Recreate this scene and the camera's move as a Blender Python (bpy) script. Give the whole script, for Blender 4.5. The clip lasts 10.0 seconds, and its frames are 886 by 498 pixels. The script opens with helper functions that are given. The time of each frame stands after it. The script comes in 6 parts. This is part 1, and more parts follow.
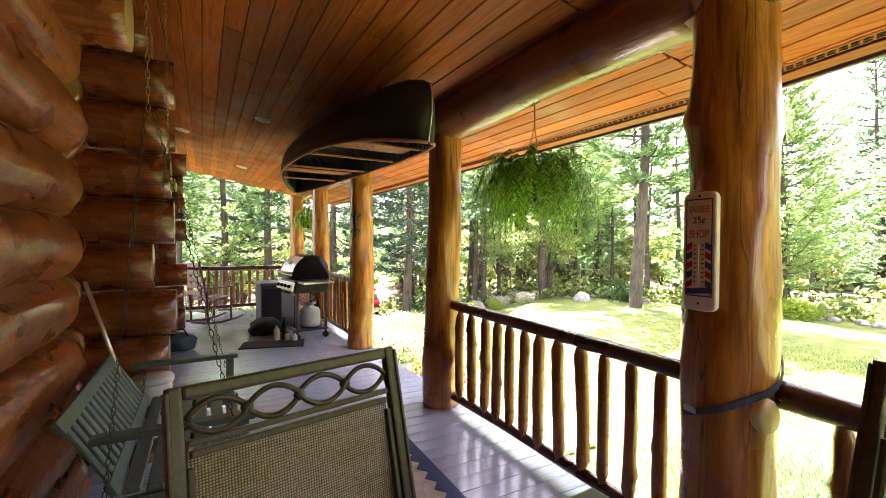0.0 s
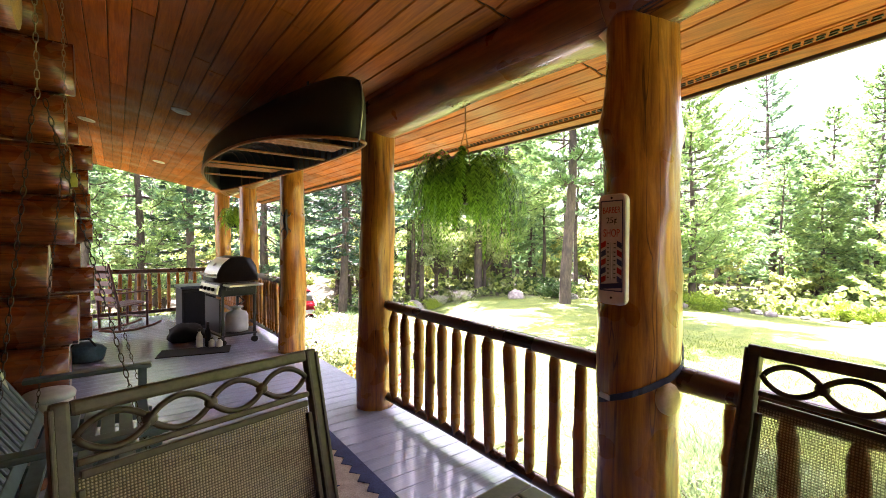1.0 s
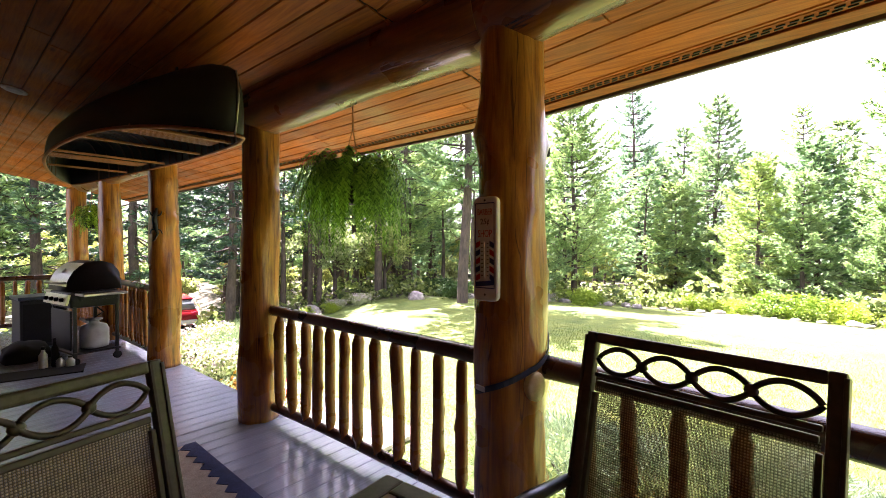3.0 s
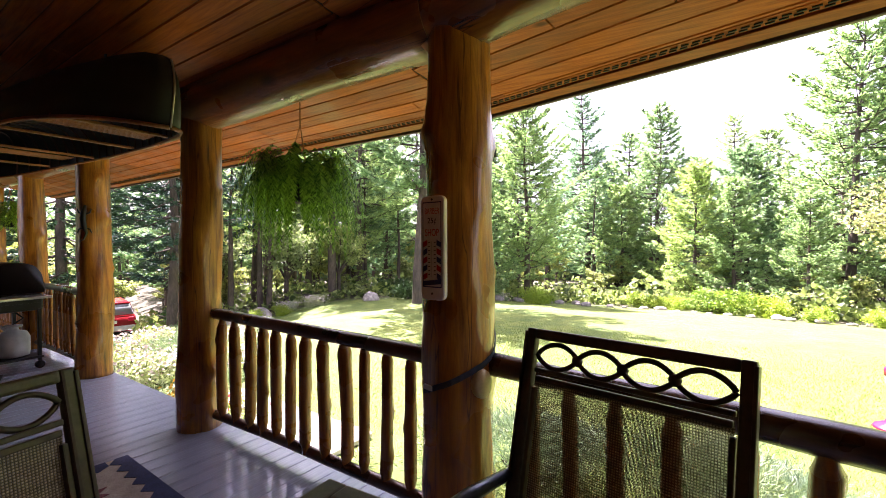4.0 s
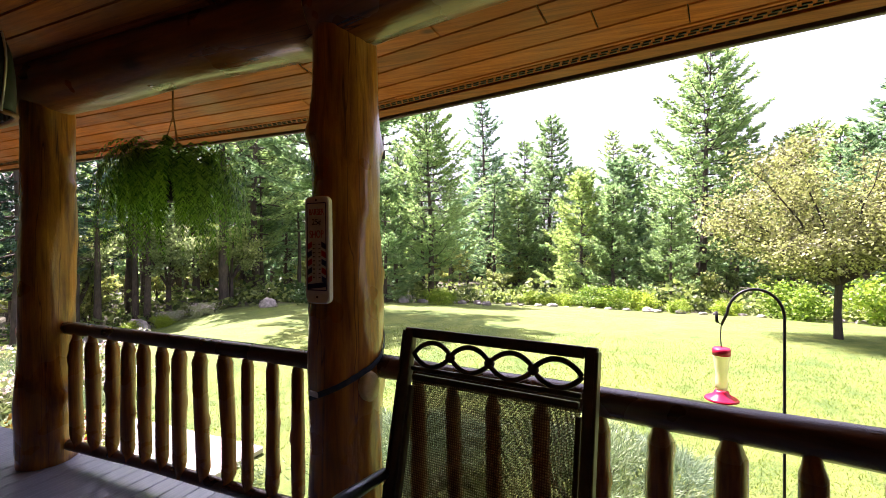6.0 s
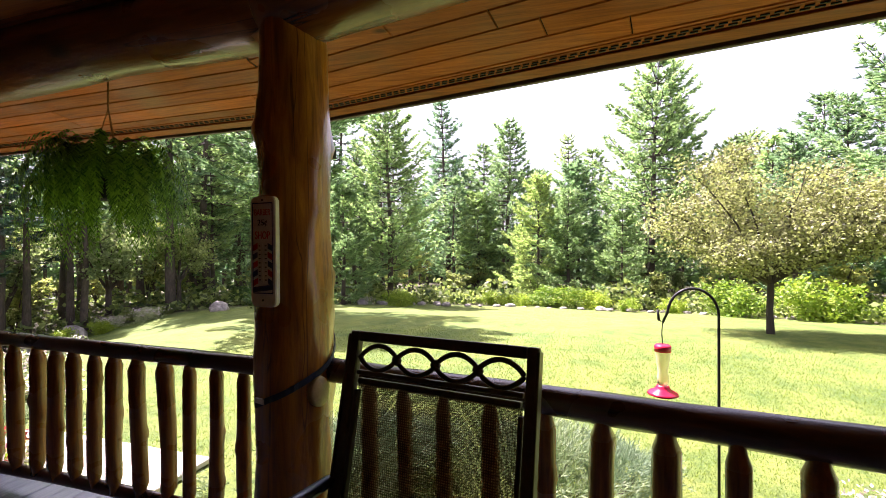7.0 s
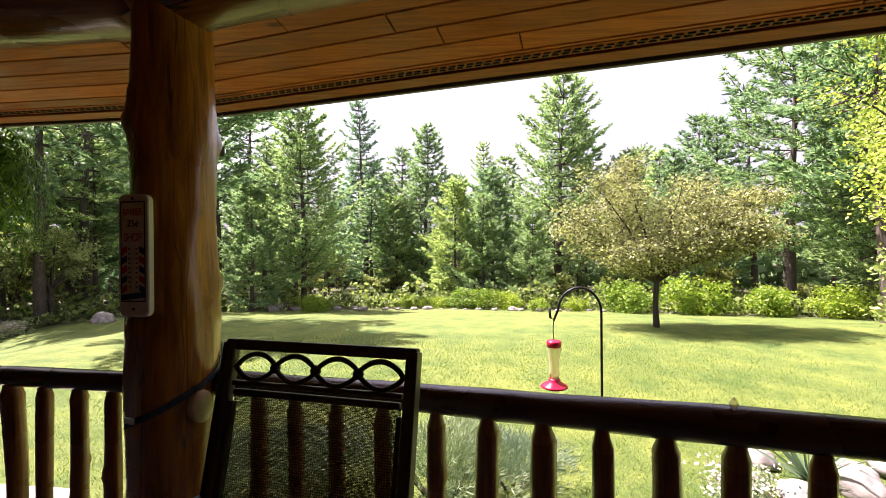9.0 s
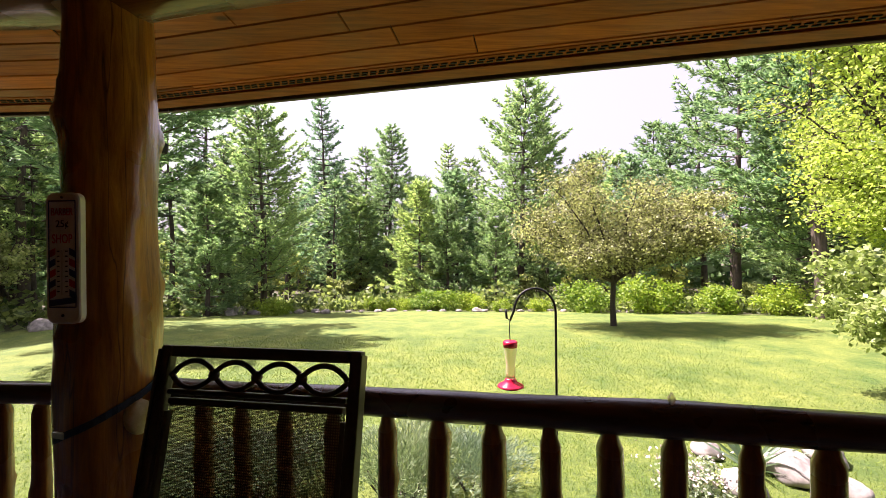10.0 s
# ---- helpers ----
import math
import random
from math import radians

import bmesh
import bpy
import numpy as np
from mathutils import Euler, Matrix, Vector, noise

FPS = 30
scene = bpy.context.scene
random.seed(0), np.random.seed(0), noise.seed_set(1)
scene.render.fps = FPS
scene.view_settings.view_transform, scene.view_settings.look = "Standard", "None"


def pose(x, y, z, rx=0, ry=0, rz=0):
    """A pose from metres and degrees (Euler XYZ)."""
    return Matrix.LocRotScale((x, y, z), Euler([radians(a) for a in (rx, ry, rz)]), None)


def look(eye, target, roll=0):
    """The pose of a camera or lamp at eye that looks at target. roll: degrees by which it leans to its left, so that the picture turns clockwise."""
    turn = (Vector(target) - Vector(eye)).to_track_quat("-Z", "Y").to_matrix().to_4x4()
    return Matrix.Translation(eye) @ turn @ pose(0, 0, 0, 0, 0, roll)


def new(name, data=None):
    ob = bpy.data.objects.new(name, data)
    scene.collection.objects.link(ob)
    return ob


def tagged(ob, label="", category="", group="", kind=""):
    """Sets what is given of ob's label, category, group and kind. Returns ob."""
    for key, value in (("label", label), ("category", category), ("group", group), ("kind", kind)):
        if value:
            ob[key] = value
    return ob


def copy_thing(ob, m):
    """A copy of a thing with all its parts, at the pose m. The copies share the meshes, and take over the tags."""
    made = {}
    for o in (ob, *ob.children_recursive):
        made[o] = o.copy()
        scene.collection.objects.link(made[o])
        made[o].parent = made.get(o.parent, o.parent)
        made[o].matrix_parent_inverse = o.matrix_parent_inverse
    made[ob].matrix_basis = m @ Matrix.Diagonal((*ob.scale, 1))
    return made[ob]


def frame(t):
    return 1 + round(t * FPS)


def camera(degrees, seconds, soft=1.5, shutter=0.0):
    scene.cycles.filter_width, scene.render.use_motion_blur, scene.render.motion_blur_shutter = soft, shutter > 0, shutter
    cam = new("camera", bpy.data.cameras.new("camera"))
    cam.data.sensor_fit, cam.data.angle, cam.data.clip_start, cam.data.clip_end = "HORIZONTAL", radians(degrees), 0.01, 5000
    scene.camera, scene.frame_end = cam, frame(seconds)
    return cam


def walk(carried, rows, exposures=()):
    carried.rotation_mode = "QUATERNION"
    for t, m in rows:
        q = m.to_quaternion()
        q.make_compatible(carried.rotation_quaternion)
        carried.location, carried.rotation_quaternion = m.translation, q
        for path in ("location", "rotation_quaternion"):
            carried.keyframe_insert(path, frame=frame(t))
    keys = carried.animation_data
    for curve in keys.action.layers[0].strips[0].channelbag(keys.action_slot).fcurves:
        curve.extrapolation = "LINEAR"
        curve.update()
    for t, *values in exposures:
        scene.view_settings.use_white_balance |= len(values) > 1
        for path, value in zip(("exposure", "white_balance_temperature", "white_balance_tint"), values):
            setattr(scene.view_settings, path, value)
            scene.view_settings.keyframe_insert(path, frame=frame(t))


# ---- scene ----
cam = camera(90.7, 10.0, soft=0.8)
PATH = [
    (0, (0.121, 0.2, 1.49), (1.081, 1.954, 1.451), 0.2),
    (0.5, (0.141, 0.192, 1.491), (1.218, 1.877, 1.453), 0.0),
    (1, (0.153, 0.17, 1.489), (1.349, 1.772, 1.449), -0.0),
    (1.5, (0.175, 0.157, 1.485), (1.464, 1.686, 1.447), -0.1),
    (2, (0.197, 0.133, 1.482), (1.568, 1.589, 1.444), -0.2),
    (2.5, (0.207, 0.112, 1.481), (1.655, 1.491, 1.447), -0.2),
    (4, (0.25, 0.067, 1.475), (1.892, 1.209, 1.445), -0.2),
    (4.5, (0.261, 0.051, 1.47), (1.954, 1.115, 1.44), -0.3),
    (5, (0.276, 0.03, 1.47), (2.025, 0.999, 1.445), -0.3),
    (5.5, (0.28, 0.005, 1.47), (2.084, 0.867, 1.448), -0.4),
    (7, (0.303, -0.048, 1.472), (2.211, 0.551, 1.455), -0.4),
    (7.5, (0.312, -0.074, 1.472), (2.247, 0.43, 1.46), -0.4),
    (8, (0.31, -0.097, 1.472), (2.265, 0.324, 1.464), -0.5),
    (8.5, (0.317, -0.124, 1.473), (2.289, 0.211, 1.465), -0.5),
    (9, (0.32, -0.147, 1.469), (2.306, 0.095, 1.464), -0.5),
    (9.5, (0.327, -0.169, 1.47), (2.32, -0.006, 1.47), -0.6),
    (10, (0.33, -0.195, 1.468), (2.328, -0.111, 1.469), -0.6),
]
EXPOSURES = [(0.0, 4.44, 6300, 37), (2.5, 3.76, 6100, 40), (4.5, 2.96, 6050, 41), (5.5, 2.65, 6050, 40), (7.5, 2.28, 6200, 37), (10.0, 1.88, 6400, 35)]
walk(cam, [(t, look(eye, target, roll)) for t, eye, target, roll in PATH], EXPOSURES)

# ---- world and sun ----
SUN_TO = Vector((0.2, 0.43, 0.87)).normalized()
world = bpy.data.worlds.new("world")
scene.world = world
world.use_nodes = True
wn, wl = world.node_tree.nodes, world.node_tree.links
sky = wn.new("ShaderNodeTexSky")
sky.sky_type = 'NISHITA'
sky.sun_disc = False
sky.sun_elevation = math.asin(SUN_TO.z)
sky.sun_rotation = math.atan2(SUN_TO.x, SUN_TO.y)
sky.dust_density, sky.air_density = 7.0, 0.7
wn["Background"].inputs[1].default_value = 0.09
haze = wn.new("ShaderNodeMix")
haze.data_type = 'RGBA'
haze.inputs[0].default_value = 0.55
haze.inputs[7].default_value = (3.8, 3.8, 3.85, 1)
wl.new(sky.outputs[0], haze.inputs[6])
wl.new(haze.outputs[2], wn["Background"].inputs[0])
sun_data = bpy.data.lights.new("sun", 'SUN')
sun_data.energy, sun_data.angle, sun_data.color = 5.0, radians(0.6), (1.0, 0.94, 0.84)
sun = new("sun", sun_data)
sun.matrix_world = look(SUN_TO * 60, (0, 0, 0))


# ---- materials ----
def mat(name, rough=0.6, metal=0.0):
    m = bpy.data.materials.new(name)
    m.use_nodes = True
    b = m.node_tree.nodes["Principled BSDF"]
    b.inputs["Roughness"].default_value = rough
    b.inputs["Metallic"].default_value = metal
    return m, m.node_tree.nodes, m.node_tree.links, b


def ramp(nodes, stops):
    r = nodes.new("ShaderNodeValToRGB")
    e = r.color_ramp.elements
    while len(e) < len(stops):
        e.new(0.5)
    for el, (p, c) in zip(e, stops):
        el.position, el.color = p, (*c, 1)
    return r


def coords(nodes, links, scale, kind="Object"):
    tc = nodes.new("ShaderNodeTexCoord")
    mp = nodes.new("ShaderNodeMapping")
    mp.inputs["Scale"].default_value = scale
    links.new(tc.outputs[kind], mp.inputs["Vector"])
    return mp.outputs[0]


def noise_tex(nodes, links, vec, scale, detail=6.0, rough=0.6, dist=0.0):
    n = nodes.new("ShaderNodeTexNoise")
    n.inputs["Scale"].default_value, n.inputs["Detail"].default_value = scale, detail
    n.inputs["Roughness"].default_value, n.inputs["Distortion"].default_value = rough, dist
    links.new(vec, n.inputs["Vector"])
    return n.outputs["Fac"]


def mixed(nodes, links, kind, fac, a, b):
    m = nodes.new("ShaderNodeMix")
    m.data_type, m.blend_type = 'RGBA', kind
    for sock, v in ((m.inputs[0], fac), (m.inputs[6], a), (m.inputs[7], b)):
        if hasattr(v, "is_linked"):
            links.new(v, sock)
        else:
            sock.default_value = v if isinstance(v, float) else (*v, 1)
    return m.outputs[2]


def bump(nodes, links, b, height, strength, dist=0.01):
    bp = nodes.new("ShaderNodeBump")
    bp.inputs["Strength"].default_value, bp.inputs["Distance"].default_value = strength, dist
    links.new(height, bp.inputs["Height"])
    links.new(bp.outputs[0], b.inputs["Normal"])


def grained(name, dark, light, scale=(14, 14, 0.8), rough=0.35, coat=0.0, strength=0.25, blotch=None, island=0.0, knots=0.0, cracks=False, wavy=0.0):
    """Wood or any surface with streaked grain along local z (or as scaled), with blotches at a larger scale."""
    m, n, l, b = mat(name, rough)
    v = coords(n, l, scale)
    g = noise_tex(n, l, v, 3.0, 8, 0.65, 0.6)
    r = ramp(n, [(0.3, dark), (0.7, light)])
    l.new(g, r.inputs[0])
    big = noise_tex(n, l, coords(n, l, (1, 1, 1)), 2.3, 3, 0.5)
    br = ramp(n, [(0.35, blotch or tuple(0.6 * c for c in dark)), (0.65, (1, 1, 1))])
    l.new(big, br.inputs[0])
    out = mixed(n, l, 'MULTIPLY', 0.55, r.outputs[0], br.outputs[0])
    if knots:
        vo = n.new("ShaderNodeTexVoronoi")
        vo.inputs["Scale"].default_value = knots
        l.new(coords(n, l, (1, 1, 0.45) if scale[2] < scale[0] else (1, 0.45, 1)), vo.inputs["Vector"])
        kr = ramp(n, [(0.03, (0.12, 0.06, 0.03)), (0.10, (1, 1, 1))])
        l.new(vo.outputs["Distance"], kr.inputs[0])
        out = mixed(n, l, 'MULTIPLY', 0.8, out, kr.outputs[0])
    if cracks:
        ck = noise_tex(n, l, coords(n, l, (4.5, 4.5, 0.16)), 1.6, 3, 0.5)
        cr = ramp(n, [(0.492, (1, 1, 1)), (0.5, (0.22, 0.13, 0.08)), (0.508, (1, 1, 1))])
        l.new(ck, cr.inputs[0])
        out = mixed(n, l, 'MULTIPLY', 1.0, out, cr.outputs[0])
    if island:
        geo = n.new("ShaderNodeNewGeometry")
        ir = ramp(n, [(0.0, (1 - island,) * 3), (1.0, (1 + island * 0.6,) * 3)])
        l.new(geo.outputs["Random Per Island"], ir.inputs[0])
        out = mixed(n, l, 'MULTIPLY', 1.0, out, ir.outputs[0])
    l.new(out, b.inputs["Base Color"])
    rr = ramp(n, [(0.3, (rough * 0.7,) * 3), (0.7, (min(1, rough * 1.4),) * 3)])
    l.new(big, rr.inputs[0])
    l.new(rr.outputs[0], b.inputs["Roughness"])
    b.inputs["Coat Weight"].default_value = coat
    b.inputs["Coat Roughness"].default_value = 0.09
    if wavy:
        ripple = noise_tex(n, l, coords(n, l, (1, 1, 0.45)), 11, 3, 0.5)
        am = n.new("ShaderNodeMath")
        am.operation = 'MULTIPLY_ADD'
        l.new(ripple, am.inputs[0])
        am.inputs[1].default_value = wavy
        l.new(g, am.inputs[2])
        g = am.outputs[0]
    bump(n, l, b, g, strength)
    return m


def plain(name, color, rough=0.5, metal=0.0, vary=0.25, scale=18.0, strength=0.1):
    m, n, l, b = mat(name, rough, metal)
    g = noise_tex(n, l, coords(n, l, (1, 1, 1)), scale, 5)
    big = noise_tex(n, l, coords(n, l, (1, 1, 1)), scale * 0.13, 3)
    r = ramp(n, [(0.3, tuple(c * (1 - vary) for c in color)), (0.7, tuple(min(1, c * (1 + vary)) for c in color))])
    l.new(g, r.inputs[0])
    r2 = ramp(n, [(0.3, (1 - vary,) * 3), (0.7, (1, 1, 1))])
    l.new(big, r2.inputs[0])
    l.new(mixed(n, l, 'MULTIPLY', 1.0, r.outputs[0], r2.outputs[0]), b.inputs["Base Color"])
    bump(n, l, b, g, strength, 0.004)
    return m


def leafy(name, dark, light, trans=0.35, rough=0.55, plants=True):
    """Leaves and needles: colour varies from leaf to leaf and plant to plant; light passes through."""
    m, n, l, b = mat(name, rough)
    geo, info = n.new("ShaderNodeNewGeometry"), n.new("ShaderNodeObjectInfo")
    r = ramp(n, [(0.0, dark), (1.0, light)])
    l.new(geo.outputs["Random Per Island"], r.inputs[0])
    r2 = ramp(n, [(0.0, (0.68, 0.80, 0.88)), (1.0, (1.25, 1.18, 0.86))])
    if plants:
        l.new(info.outputs["Random"], r2.inputs[0])
    else:
        r2.inputs[0].default_value = 0.5
    c = mixed(n, l, 'MULTIPLY', 1.0, r.outputs[0], r2.outputs[0])
    l.new(c, b.inputs["Base Color"])
    tr = n.new("ShaderNodeBsdfTranslucent")
    l.new(mixed(n, l, 'MULTIPLY', 1.0, c, (1.15, 1.25, 0.85)), tr.inputs[0])
    mx = n.new("ShaderNodeMixShader")
    mx.inputs[0].default_value = trans
    l.new(b.outputs[0], mx.inputs[1])
    l.new(tr.outputs[0], mx.inputs[2])
    l.new(mx.outputs[0], n["Material Output"].inputs[0])
    return m


M_POST = grained("varnished_post_log", (0.125, 0.028, 0.003), (0.56, 0.232, 0.015), (9, 9, 0.7), 0.3, 0.4, 0.22, (0.42, 0.28, 0.2), 0, 2.6, cracks=True, wavy=4.0)
M_WALL = grained("varnished_wall_log", (0.115, 0.024, 0.005), (0.36, 0.098, 0.014), (9, 9, 0.7), 0.29, 0.3, 0.25, (0.42, 0.28, 0.2), 0, 2.4, cracks=True, wavy=9.0)
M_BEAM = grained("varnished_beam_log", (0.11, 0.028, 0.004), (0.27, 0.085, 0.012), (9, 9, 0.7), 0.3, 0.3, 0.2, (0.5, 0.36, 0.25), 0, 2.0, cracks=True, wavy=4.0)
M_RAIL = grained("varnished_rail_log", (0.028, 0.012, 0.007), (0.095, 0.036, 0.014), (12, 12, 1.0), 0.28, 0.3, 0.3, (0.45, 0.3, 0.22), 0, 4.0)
M_BALUSTER = grained("varnished_baluster", (0.14, 0.042, 0.007), (0.40, 0.155, 0.022), (16, 16, 1.2), 0.28, 0.3, 0.3, (0.5, 0.36, 0.25), 0, 5.0)
M_STUB = grained("pale_sawn_wood", (0.70, 0.60, 0.30), (0.86, 0.77, 0.48), (18, 18, 18), 0.5, 0, 0.2, (0.8, 0.75, 0.7))
M_END = grained("cut_log_end", (0.30, 0.17, 0.06), (0.55, 0.36, 0.15), (18, 18, 18), 0.5, 0, 0.2)
M_CEIL = grained("pine_ceiling_boards", (0.21, 0.045, 0.004), (0.50, 0.135, 0.010), (16, 0.9, 16), 0.55, 0.0, 0.12, (0.7, 0.55, 0.4), 0.36, 3.6)
M_CEIL.node_tree.nodes["Principled BSDF"].inputs["Specular IOR Level"].default_value = 0.25
M_DECK = grained("painted_deck_boards", (0.25, 0.295, 0.38), (0.35, 0.40, 0.51), (1.2, 26, 26), 0.17, 0.3, 0.1, (0.75, 0.72, 0.7))
M_DARK = plain("dark_gap", (0.02, 0.015, 0.01), 0.8)
M_TRUNK = grained("pine_bark", (0.05, 0.035, 0.028), (0.15, 0.115, 0.09), (6, 6, 1.4), 0.9, 0, 0.8)
M_PINE = leafy("pine_needles", (0.10, 0.195, 0.125), (0.43, 0.55, 0.32), 0.58)
# Yellower, lighter needles: sunlight on the front trees is put into their colour.
M_PINE_LIGHT = leafy("sunlit_white_pine_needles", (0.12, 0.21, 0.105), (0.45, 0.56, 0.29), 0.55)
M_WOODS = leafy("distant_needles", (0.065, 0.135, 0.085), (0.29, 0.40, 0.22), 0.5)
M_SPRUCE = leafy("spruce_needles", (0.018, 0.055, 0.038), (0.055, 0.115, 0.075), 0.2)
M_LEAF = leafy("broad_leaves", (0.18, 0.26, 0.04), (0.56, 0.63, 0.15), 0.55, plants=False)
M_YOUNG = leafy("young_tree_leaves", (0.17, 0.21, 0.08), (0.48, 0.50, 0.24), 0.55)
M_CRAB = leafy("bronze_green_leaves", (0.06, 0.055, 0.03), (0.50, 0.51, 0.25), 0.45, plants=False)
M_GLOSSLEAF = leafy("glossy_tree_leaves", (0.13, 0.19, 0.05), (0.44, 0.50, 0.20), 0.4, 0.35, plants=False)
M_DARKBARK = grained("dark_twig_bark", (0.02, 0.014, 0.011), (0.07, 0.052, 0.04), (8, 8, 1.6), 0.9, 0, 0.6)
M_BUSH = leafy("garden_shrub_leaves", (0.12, 0.22, 0.02), (0.34, 0.42, 0.05), 0.4)
M_JUNIPER = leafy("juniper_needles", (0.11, 0.17, 0.095), (0.30, 0.36, 0.22), 0.3)
M_FERN = leafy("fern_fronds", (0.025, 0.085, 0.008), (0.25, 0.41, 0.035), 0.5)


def ground_material():
    m, n, l, b = mat("mown_lawn", 0.9)
    v = coords(n, l, (1, 1, 1))
    fine = noise_tex(n, l, v, 34, 9, 0.85)
    mid = noise_tex(n, l, v, 1.5, 8, 0.72)
    big = noise_tex(n, l, v, 0.22, 3)
    r = ramp(n, [(0.34, (0.026, 0.064, 0.006)), (0.66, (0.172, 0.245, 0.042))])
    l.new(fine, r.inputs[0])
    r2 = ramp(n, [(0.36, (0.52, 0.66, 0.42)), (0.66, (1.6, 1.28, 1.35))])
    l.new(mid, r2.inputs[0])
    c = mixed(n, l, 'MULTIPLY', 1.0, r.outputs[0], r2.outputs[0])
    r3 = ramp(n, [(0.4, (0.85, 0.9, 0.8)), (0.6, (1.1, 1.05, 1.0))])
    l.new(big, r3.inputs[0])
    c = mixed(n, l, 'MULTIPLY', 1.0, c, r3.outputs[0])
    # forest litter where the mown grass ends; its dark colour includes the wood's shade
    at = n.new("ShaderNodeAttribute")
    at.attribute_name = "litter"
    rl = ramp(n, [(0.3, (0.022, 0.024, 0.012)), (0.7, (0.095, 0.085, 0.042))])
    l.new(fine, rl.inputs[0])
    c = mixed(n, l, 'MIX', at.outputs["Fac"], c, rl.outputs[0])
    l.new(c, b.inputs["Base Color"])
    bump(n, l, b, fine, 0.8, 0.03)
    return m


M_LAWN = ground_material()


# ---- mesh helpers ----
def smooth(me, on=True):
    me.polygons.foreach_set("use_smooth", [on] * len(me.polygons))


def mesh_ob(name, verts, faces, material, parent=None, label="", soft=False, mats=None):
    me = bpy.data.meshes.new(name)
    me.from_pydata([tuple(v) for v in verts], [], [tuple(f) for f in faces])
    for mm in ([material] if mats is None else mats):
        me.materials.append(mm)
    if soft:
        smooth(me)
    ob = new(name, me)
    if parent:
        ob.parent = parent
    if label:
        ob["label"] = label
    return ob


def part(name, bm, material, parent=None, label="", soft=False):
    me = bpy.data.meshes.new(name)
    bmesh.ops.recalc_face_normals(bm, faces=bm.faces)
    bm.to_mesh(me)
    bm.free()
    me.materials.append(material)
    if soft:
        smooth(me)
    ob = new(name, me)
    if parent:
        ob.parent = parent
    if label:
        ob["label"] = label
    return ob


def thing(name, label, category, group="", kind="", m=None):
    ob = new(name)
    if m is not None:
        ob.matrix_world = m
    return tagged(ob, label, category, group, kind)


def box(bm, size, m=None, bevel=0.0, seg=2):
    """A box of that size round the origin of m, its edges bevelled."""
    r = bmesh.ops.create_cube(bm, size=1.0)
    vs = r["verts"]
    bmesh.ops.scale(bm, vec=size, verts=vs)
    if bevel:
        es = {e for v in vs for e in v.link_edges}
        g = bmesh.ops.bevel(bm, geom=list(es), offset=bevel, segments=seg, affect='EDGES', profile=0.6)
        vs = list({v for f in g["faces"] for v in f.verts} | {v for v in vs if v.is_valid})
    if m is not None:
        bmesh.ops.transform(bm, matrix=m, verts=vs)
    return bm


def tube_data(points, radii, seg=8, cap=True):
    """Vertices and faces of a round bar along points."""
    pts = [Vector(p) for p in points]
    verts, faces = [], []
    up = Vector((0, 0, 1))
    d0 = (pts[1] - pts[0]).normalized()
    if abs(d0.dot(up)) > 0.9:
        up = Vector((1, 0, 0))
    side = d0.cross(up).normalized()
    for i, p in enumerate(pts):
        d = (pts[min(i + 1, len(pts) - 1)] - pts[max(i - 1, 0)]).normalized()
        side = (side - d * side.dot(d)).normalized()
        other = d.cross(side)
        r = radii[i] if hasattr(radii, "__len__") else radii
        for k in range(seg):
            a = 2 * math.pi * k / seg
            verts.append(p + (side * math.cos(a) + other * math.sin(a)) * r)
    for i in range(len(pts) - 1):
        for k in range(seg):
            a, b = i * seg + k, i * seg + (k + 1) % seg
            faces.append((a, b, b + seg, a + seg))
    if cap:
        faces.append(tuple(range(seg))[::-1])
        faces.append(tuple(range((len(pts) - 1) * seg, len(pts) * seg)))
    return verts, faces


def add_tube(bm, points, radii, seg=8):
    v, f = tube_data(points, radii, seg)
    bv = [bm.verts.new(p) for p in v]
    for face in f:
        bm.faces.new([bv[i] for i in face])
    return bm


def lathe(bm, profile, seg=24, m=None):
    """A turned body: profile of (radius, height)."""
    rows = []
    for r, z in profile:
        rows.append([bm.verts.new((r * math.cos(2 * math.pi * k / seg), r * math.sin(2 * math.pi * k / seg), z)) for k in range(seg)])
    for a, b in zip(rows, rows[1:]):
        for k in range(seg):
            bm.faces.new((a[k], a[(k + 1) % seg], b[(k + 1) % seg], b[k]))
    bm.faces.new(rows[0][::-1])
    bm.faces.new(rows[-1])
    if m is not None:
        bmesh.ops.transform(bm, matrix=m, verts=[v for row in rows for v in row])
    return bm


